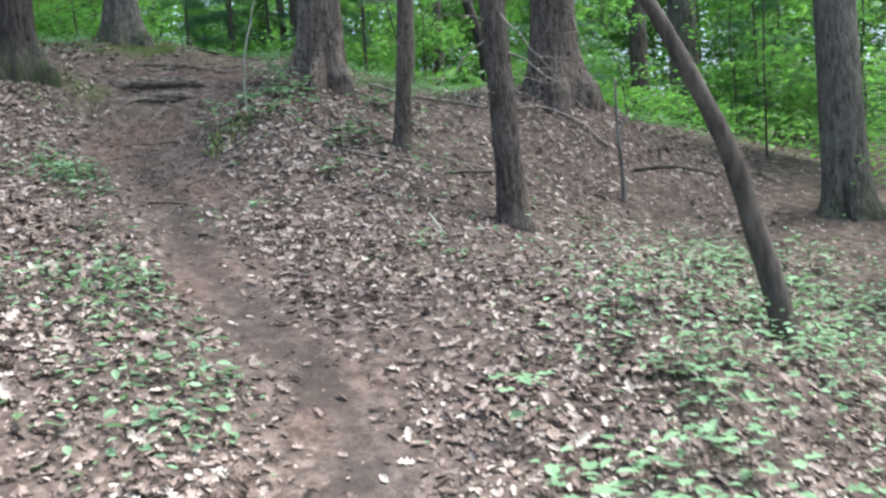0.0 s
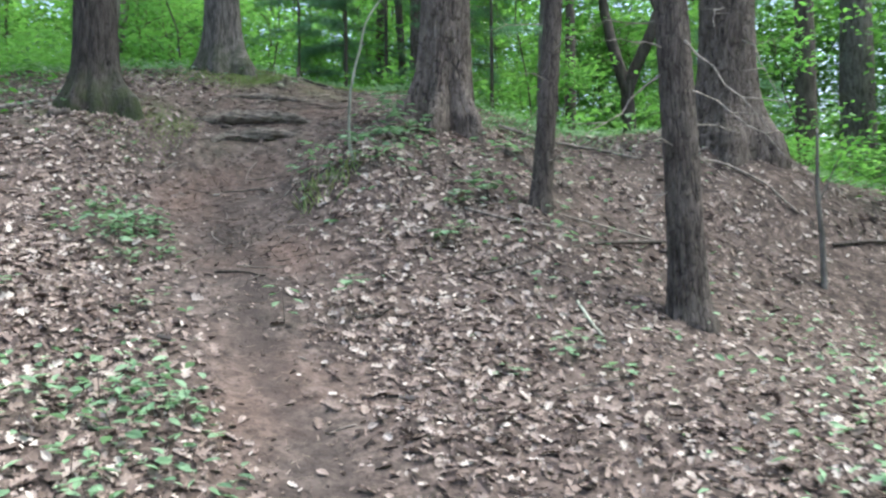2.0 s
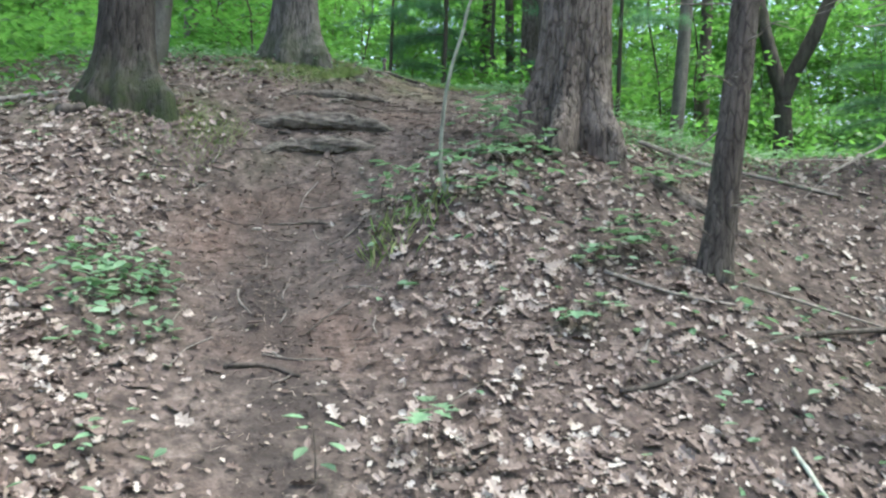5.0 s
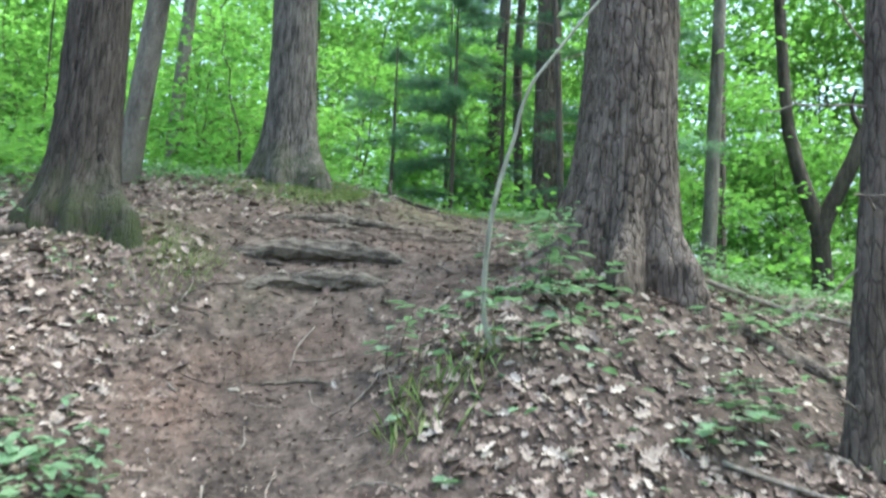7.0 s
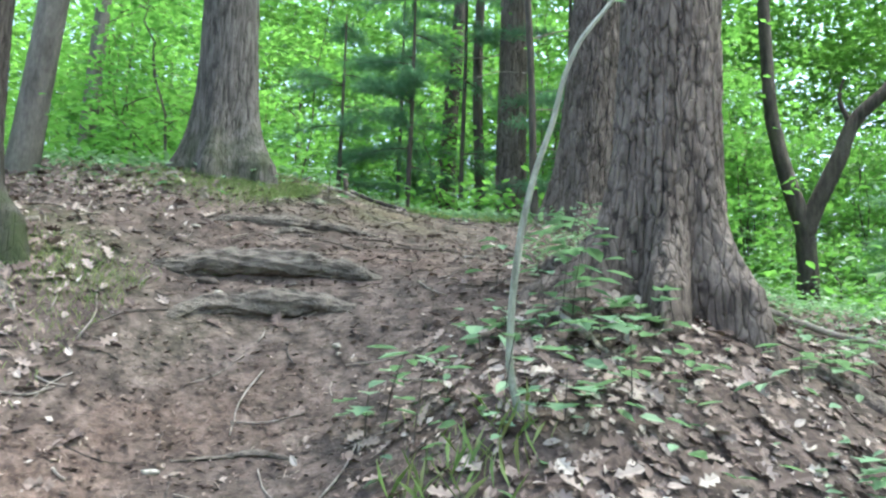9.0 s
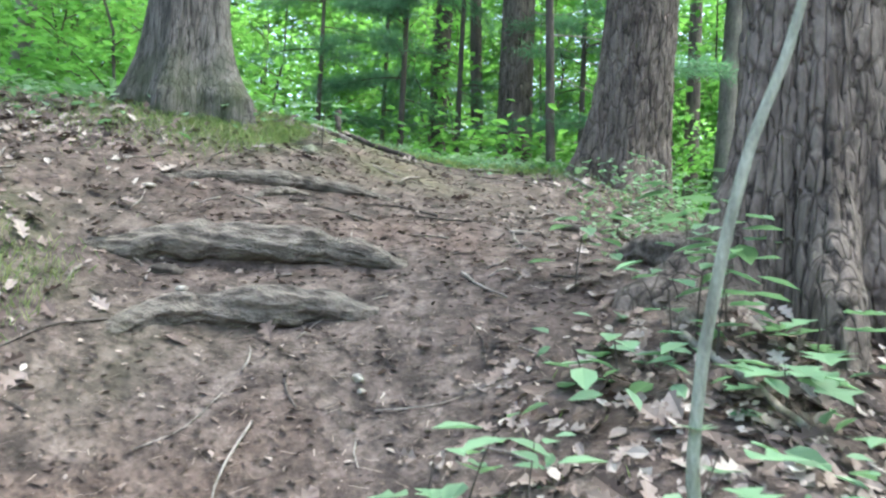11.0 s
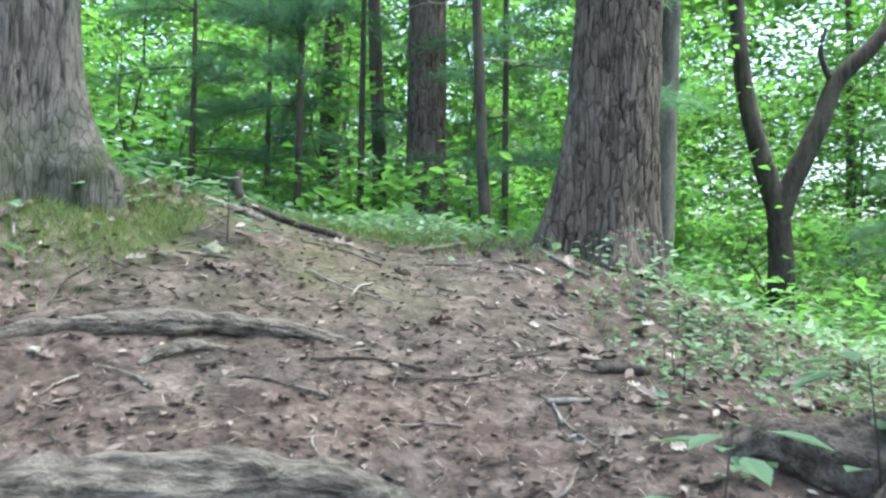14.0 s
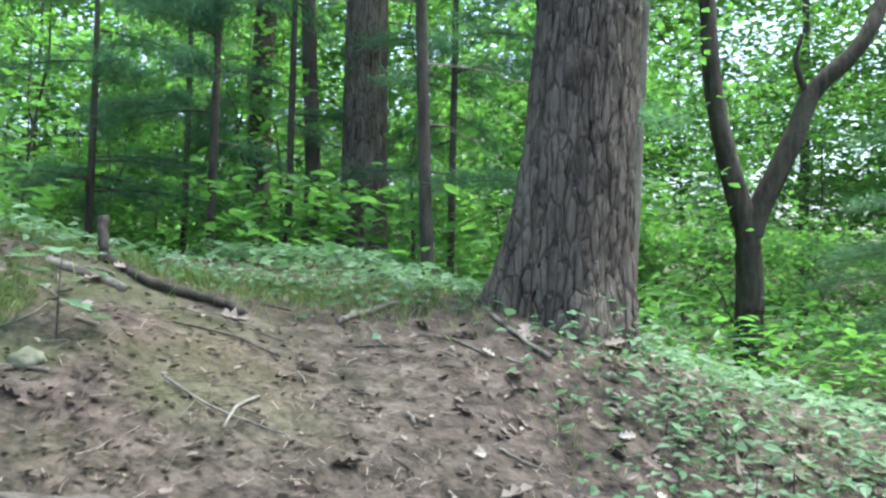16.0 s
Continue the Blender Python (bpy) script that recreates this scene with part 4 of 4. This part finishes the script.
# ---- stones and chips ----
def lump(name, x, y, size, label, mat, seed, category="stone"):
    bm = bmesh.new()
    bmesh.ops.create_icosphere(bm, subdivisions=3, radius=1)
    for v in bm.verts:
        n = noise.noise(v.co * 1.4 + Vector((seed, 0, 0))) * 0.35 + noise.noise(v.co * 4 + Vector((0, seed, 0))) * 0.12
        v.co = Vector((v.co.x * size[0], v.co.y * size[1], v.co.z * size[2])) * (1 + n)
    me = bpy.data.meshes.new(name)
    bm.to_mesh(me)
    bm.free()
    for p in me.polygons:
        p.use_smooth = True
    me.materials.append(mat)
    ob = new(name, me)
    ob.matrix_basis = pose(x, y, gz(x, y) + size[2] * 0.45, 0, 0, seed * 70)
    return tagged(ob, label, category)


def plain(name, dark, light, scale):
    m, t, b = material(name, 0.8)
    n = noise_tex(t, scale, 5)
    t.links.new(ramp(t, n, [(0.3, dark), (0.7, light)]), b.inputs["Base Color"])
    bump(t, b, n, 0.4, 0.01)
    return m


STONE = plain("mossy_stone", (0.10, 0.11, 0.06), (0.24, 0.23, 0.19), 30)
PALE = plain("pale_fungus_wood", (0.2, 0.18, 0.145), (0.44, 0.41, 0.35), 40)
lump("stone", -3.56, 12.16, (.055, .035, .03), "small mossy grey stone on the crest", STONE, 1)
lump("white_stone", -2.9, 10.35, (.022, .018, .016), "small white pebble on the trail", PALE, 2)
lump("white_stone", -2.88, 10.31, (.014, .011, .010), "small white pebble on the trail", PALE, 3)
lump("wood_chip", -3.34, 9.51, (.012, .034, .011), "pale wood chip on the trail", PALE, 4, "wood chip")
lump("wood_chip", -3.59, 10.6, (.022, .018, .011), "pale chip of rotten wood by the root", PALE, 5, "wood chip")
lump("wood_chip", -4.0, 11.18, (.035, .02, .010), "pale chip of wood on the bare soil", PALE, 6, "wood chip")
lump("wood_chip", -3.85, 11.3, (.03, .018, .009), "pale chip of wood on the bare soil", PALE, 7, "wood chip")
lump("pine_cone", -3.7, 10.71, (.06, .025, .022), "brown pine cone beside the root", BARK_DARK, 8, "pine cone")

# ---- the pale bent sapling ----
PALE_STEM = [(0.01, 0.0, -0.12), (0.0, 0.0, -0.01), (-0.04, -0.03, 0.16), (-0.03, -0.06, 0.4), (0.0, -0.1, 0.63), (0.04, -0.11, 0.81), (0.1, -0.13, 0.98), (0.13, -0.15, 1.12), (0.18, -0.17, 1.24), (0.29, -0.17, 1.38), (0.46, -0.12, 1.63), (0.72, -0.08, 1.91), (0.98, 0.01, 2.08)]
pale = tagged(new("bent_sapling"), "slender bent sapling with pale grey-green bark beside the trail", "sapling")
pale.matrix_basis = pose(-2.02, 9.45, gz(-2.02, 9.45))
under("stem", poly_mesh("stem", *tube(smooth_line(PALE_STEM, 6), np.linspace(.0145, .005, 73), 14, 0.05, 3), BARK_PALE, True), pale)
rng = np.random.default_rng(35)
LEAFLET = poly_mesh("leaf", *leaves(np.zeros((1, 3)), np.array([(1.0, 0, .05)]), np.array([(0, 0, 1.0)]), np.array([1.0]), MAPLE), LEAF_LOW)
OVAL = poly_mesh("leaf", *leaves(np.zeros((1, 3)), np.array([(1.0, 0, .05)]), np.array([(0, 0, 1.0)]), np.array([1.0])), LEAF_LOW)


def leaf_part(parent, at, angle, droop, size, me):
    ob = new("leaf", me)
    ob.parent = parent
    ob.matrix_basis = pose(*at, 0, droop, angle) @ Matrix.Diagonal((size, size, size, 1))
    return ob


for k, z in enumerate((1.62, 1.7, 1.85, 1.95, 2.05, 2.2, 2.3)):
    leaf_part(pale, (.25 + .4 * (z - 1.6), -.12, z * .87), k * 77, 10, .08, OVAL)


def seedling(x, y, tall, count, size, me, seed, label):
    """A low woodland plant: a thin stem and tiers of spreading leaves."""
    rng = np.random.default_rng(seed)
    base = tagged(new("seedling"), label, "seedling", "low plants of the wood floor")
    base.matrix_basis = pose(x, y, gz(x, y), 0, 0, rng.uniform(0, 360))
    lean = rng.normal(0, 0.1, 2)
    s = np.linspace(-.1, 1, 6)
    line = np.stack([lean[0] * tall * s ** 2, lean[1] * tall * s ** 2, tall * s], -1)
    under("stem", poly_mesh("stem", *tube(line, np.linspace(.004, .0015, 6), 5), BARK_DARK), base)
    for i in range(count):
        h = 1 - 0.75 * rng.uniform() ** 1.5
        at = (lean[0] * tall * h * h, lean[1] * tall * h * h, tall * h)
        angle = i * 137.5 + rng.uniform(-25, 25)
        out = rng.uniform(.02, .09)
        leaf_part(base, (at[0] + out * math.cos(radians(angle)), at[1] + out * math.sin(radians(angle)), at[2] + rng.uniform(-.01, .02)), angle, rng.uniform(-8, 22), size * rng.uniform(.65, 1.2), me)
    return base


MAPLE_LABEL, OVAL_LABEL = "maple seedling with broad green leaves among dry leaves", "low green plant with oval leaves"
TALLER = [(-2.22, 10.09), (-2.61, 9.73), (-2.52, 9.65), (-1.56, 10.21), (-1.65, 9.49), (-2.07, 9.36), (-0.72, 10.49), 
          (-0.35, 11.06), (-2.38, 9.49), (-1.87, 9.39), (-0.9, 10.27), 
          (-0.82, 9.36), (-1.44, 9.77), (-0.55, 10.71), (-0.17, 10.43), (-1.73, 9.92), (-2.0, 7.31), (-1.59, 7.48),
          (-0.57, 12.95), (-3.54, 12.32)]
for i, (x, y) in enumerate(TALLER):
    seedling(x, y, (0.16, 0.24, 0.32)[i % 3], 6 + i % 4, 0.11 if i % 3 else 0.13, LEAFLET if i % 2 else OVAL, 400 + i, MAPLE_LABEL if i % 2 else OVAL_LABEL)
for i, (x, y) in enumerate([(-1.8, 10.88), (-1.6, 10.76), (-1.63, 10.96), (-1.31, 11.31)]):
    seedling(x, y, (.34, .22, .42)[i % 3], 9 + i % 4, .11, OVAL, 450 + i, "taller green seedling with oval leaves at the foot of the pine")
for i, (x, y, tall) in enumerate([(-1.88, 10.3, .46), (-1.78, 10.36, .42), (-1.96, 10.24, .3), (-1.84, 10.2, .36), (-2.21, 10.78, .27), (-2.12, 10.2, .12), (-1.9, 10.12, .14)]):
    seedling(x, y, tall, 12 if tall > .3 else 8, .12, OVAL, 470 + i, "green seedling with tiers of oval leaves beside the pine")
for i, (x, y) in enumerate([(-1.36, 12.71), (-1.7, 12.51), (-1.33, 12.38), (-1.92, 12.02), (-1.55, 12.2), (-1.97, 11.68), (-1.94, 11.86)]):
    seedling(x, y, .1, 6, .055, OVAL, 480 + i, "small green plant in the leaves at the edge of the bank")
for i, (x, y, tall) in enumerate([(-0.95, 9.3, .2), (-1.07, 9.18, .16), (-0.84, 9.46, .22), (-1.0, 8.86, .13), (-1.12, 8.72, .1), (-0.56, 7.0, .09), (-0.22, 7.38, .11), (-0.1, 7.6, .12), (0.1, 7.2, .1)]):
    seedling(x, y, tall, 8, .1 if y > 8 else .07, LEAFLET, 490 + i, MAPLE_LABEL)
rng = np.random.default_rng(36)
for i in range(120):
    x, y = rng.uniform(0.4, 4.4), rng.uniform(3.4, 9.0)
    if y > 4.2 + x * 1.6 or (x < 1 and y > 5.6):
        y = 3.4 + rng.uniform(0, 1.0) * x
    seedling(x, y, rng.uniform(.12, .42), int(rng.integers(6, 11)), rng.uniform(.075, .12), LEAFLET if i % 3 == 0 else OVAL, 500 + i, MAPLE_LABEL if i % 3 == 0 else OVAL_LABEL)
LEFT = [((-3.45, 8.21), .35, 9), ((-2.21, 5.85), .4, 10), ((-1.4, 4.44), .3, 8), ((-2.41, 5.36), .5, 9), ((-3.45, 6.56), .5, 6), ((-2.99, 4.76), .5, 7), ((-4.47, 9.53), .4, 5)]
for (x0, y0), s, count in LEFT:
    for i in range(count):
        x, y = rng.normal(x0, s), rng.normal(y0, s)
        if from_trail(x, y) > 0.45:
            seedling(x, y, rng.uniform(.06, .16), 6, rng.uniform(.05, .08), OVAL, 600 + i + int(x0 * 10), OVAL_LABEL)

# ---- ground cover and grass ----
def cover(name, patches, label, size, tall, shape, mat, seed, upright=False, bare=0.8):
    rng = np.random.default_rng(seed)
    xs, ys = [], []
    for x0, y0, sx, sy, n in patches:
        xs.append(rng.normal(x0, sx, n))
        ys.append(rng.normal(y0, sy, n))
    x, y = np.concatenate(xs), np.concatenate(ys)
    ok = from_trail(x, y) > trail_half(y) * bare
    x, y = x[ok], y[ok]
    along, normal = spread(rng, len(x), 0.35)
    if upright:
        along[:, 2] = rng.uniform(0.8, 2.5, len(x))
        normal = np.stack([rng.normal(0, 1, len(x)), rng.normal(0, 1, len(x)), np.full(len(x), 0.3)], -1)
    z = ground(x, y) + (rng.uniform(-0.005, 0.0, len(x)) if upright else rng.uniform(0.01, tall, len(x)))
    tagged(new(name, poly_mesh(name, *leaves(np.stack([x, y, z], -1), along, normal, rng.uniform(0.6, 1.3, len(x)) * size, shape), mat)), label, "ground cover", kind="stuff")


cover("ground_cover", [(-3.45, 8.21, .3, .25, 260), (-2.21, 5.85, .35, .5, 320), (-1.45, 4.44, .3, .4, 180),
                       (-2.12, 9.73, .4, .5, 70), (-0.94, 10.11, .9, .7, 90), (1.54, 14.78, 1.8, .8, 1800),
                       (-3.2, 15.07, 1.1, .5, 1100), (-6.23, 13.37, 1.6, .7, 1500), (-7.28, 10.61, .8, .8, 500), (-4.45, 15.21, 1.6, .6, 1400), (-1.46, 15.16, .9, .6, 900), (-0.58, 9.23, .9, .7, 110)],
      "low green leaves of the wood floor", 0.078, 0.14, LEAF, LEAF_LOW, 41)
cover("ground_cover", [(-0.21, 12.86, .9, .7, 850), (-1.18, 12.64, .5, .4, 380), (-2.07, 11.96, .3, .4, 160), (0.57, 13.38, .8, .6, 950), (-1.3, 11.7, .5, .4, 250)],
      "small dull green leaves at the edge of the bank", 0.042, 0.1, LEAF, LEAF_LOW, 44)
cover("undergrowth", [(-1.6, 12.75, .22, .16, 260), (-0.95, 12.3, .4, .3, 240), (-0.2, 12.2, .5, .4, 330), (-1.75, 11.9, .15, .15, 60)],
      "soft shin-high green growth before the pine", 0.045, 0.34, LEAF, LEAF_LOW, 49)
cover("ground_cover", [(2.28, 6.71, .9, 1.2, 620), (3.26, 7.9, .9, .9, 700), (1.48, 5.16, .6, .6, 260), (2.5, 6.1, .3, .3, 260)],
      "loose green growth of seedlings round the leaning tree", 0.062, 0.3, LEAF, LEAF_LOW, 46)
cover("ground_cover", [(-3.0, 13.75, .55, .3, 420), (-2.5, 13.9, .4, .3, 260), (-3.7, 13.6, .4, .25, 260)],
      "low green leaves over the back of the crest", 0.05, 0.1, LEAF, LEAF_LOW, 47, bare=0.0)
cover("undergrowth", [(2.2, 16.6, 1.3, 1.2, 1500), (4.6, 16.9, 1.4, 1.5, 2000), (6.8, 15.0, 1.0, 1.2, 700), (-6.2, 15.4, 1.6, .8, 2000), (-8.5, 13.6, 1.2, 1.2, 1800), (-3.2, 16.6, 1.2, .6, 1300), (3.4, 19.2, 2.2, 1.2, 1500), (-0.6, 17.6, 1.4, .8, 1800), (-7.5, 11.2, .8, .9, 900)],
      "knee-high green growth on the slope behind the crest", 0.12, 0.65, LEAF, LEAF_MAPLE, 43)
BLADE = (np.array([(0, .03, 0), (0, -.03, 0), (.6, -.025, .03), (1, 0, -.05), (.6, .025, .03)]), np.array([(0, 1, 2, 3, 4)]))
cover("grass", [(-3.9, 12.35, .5, .3, 5000), (-3.5, 12.5, .3, .25, 2600), (-4.35, 12.1, .45, .2, 1800), (-4.25, 10.3, .3, .16, 1500), (-4.0, 9.9, .35, .2, 500), (-3.4, 14.19, .9, .4, 2600), (-5.95, 12.34, 1.0, .6, 1800), (-2.43, 9.29, .3, .4, 200), (-5.14, 13.94, 1.3, .5, 2000), (-0.8, 12.7, .8, .6, 2600)],
      "short thin green and straw-coloured grass", 0.042, 0.1, BLADE, GRASS, 42, True)
cover("grass", [(-3.0, 13.6, .6, .22, 2200), (-3.6, 13.45, .35, .2, 900)],
      "short green grass over the back of the crest", 0.06, 0.1, BLADE, GRASS, 48, True, 0.0)
cover("tall_grass", [(-2.28, 9.17, .13, .1, 60), (-2.45, 8.95, .1, .06, 25), (-2.1, 9.3, .12, .08, 40)],
      "tuft of thin knee-high grass beside the trail", 0.14, 0.1, (BLADE[0] * (1, .35, 1.6), BLADE[1]), GRASS, 45, True)

# ---- young pines with soft bluish needles ----
def young_pine(x, y, tall, seed):
    rng = np.random.default_rng(seed)
    base = tagged(new("young_pine"), "young pine with soft blue-green drooping needle sprays", "pine", "young pines")
    base.matrix_basis = pose(x, y, gz(x, y))
    under("stem", poly_mesh("stem", *tube([(0, 0, -.2), (0.02, 0, tall * .5), (0, 0.03, tall)], [.035, .025, .01], 8), BARK_DARK, True), base)
    where, ways = [], []
    for i in range(20):
        h = rng.uniform(0.15, 1)
        a = rng.uniform(0, 2 * np.pi)
        length = (1.25 - .75 * h) * rng.uniform(.7, 1.1)
        s = np.linspace(0, 1, 6)[:, None]
        line = np.array((0, 0, tall * h)) + s * length * np.array([math.cos(a), math.sin(a), .12]) - s ** 2 * (0, 0, .22 * length)
        under("branch", poly_mesh("branch", *tube(line, np.linspace(.010, .002, 6), 5), BARK_DARK), base)
        m = 480
        k = rng.uniform(.2, 1.05, m)
        p = np.stack([np.interp(k, s[:, 0], line[:, j]) for j in range(3)], -1) + rng.normal(0, .07, (m, 3)) * (1, 1, .45)
        where.append(p)
        ways.append(np.array([math.cos(a), math.sin(a), -.1]) + rng.normal(0, .6, (m, 3)))
    where, ways = np.vstack(where), np.vstack(ways)
    normal = rng.normal(0, .5, ways.shape) + (0, 0, 1)
    tagged(under("needles", poly_mesh("needles", *leaves(where, ways, normal, rng.uniform(.07, .13, len(where)), SLIVER), LEAF_PINE), base), kind="stuff")


for i, (x, y, tall) in enumerate([(-3.67, 16.02, 3.4), (-1.84, 16.81, 5.2), (-3.19, 17.12, 5.0), (-1.22, 16.06, 4.2), (-4.73, 16.84, 3.2), (2.61, 16.97, 3.6), (6.69, 17.69, 3.6), (-4.24, 18.23, 4.6)]):
    young_pine(x, y, tall, 700 + i)
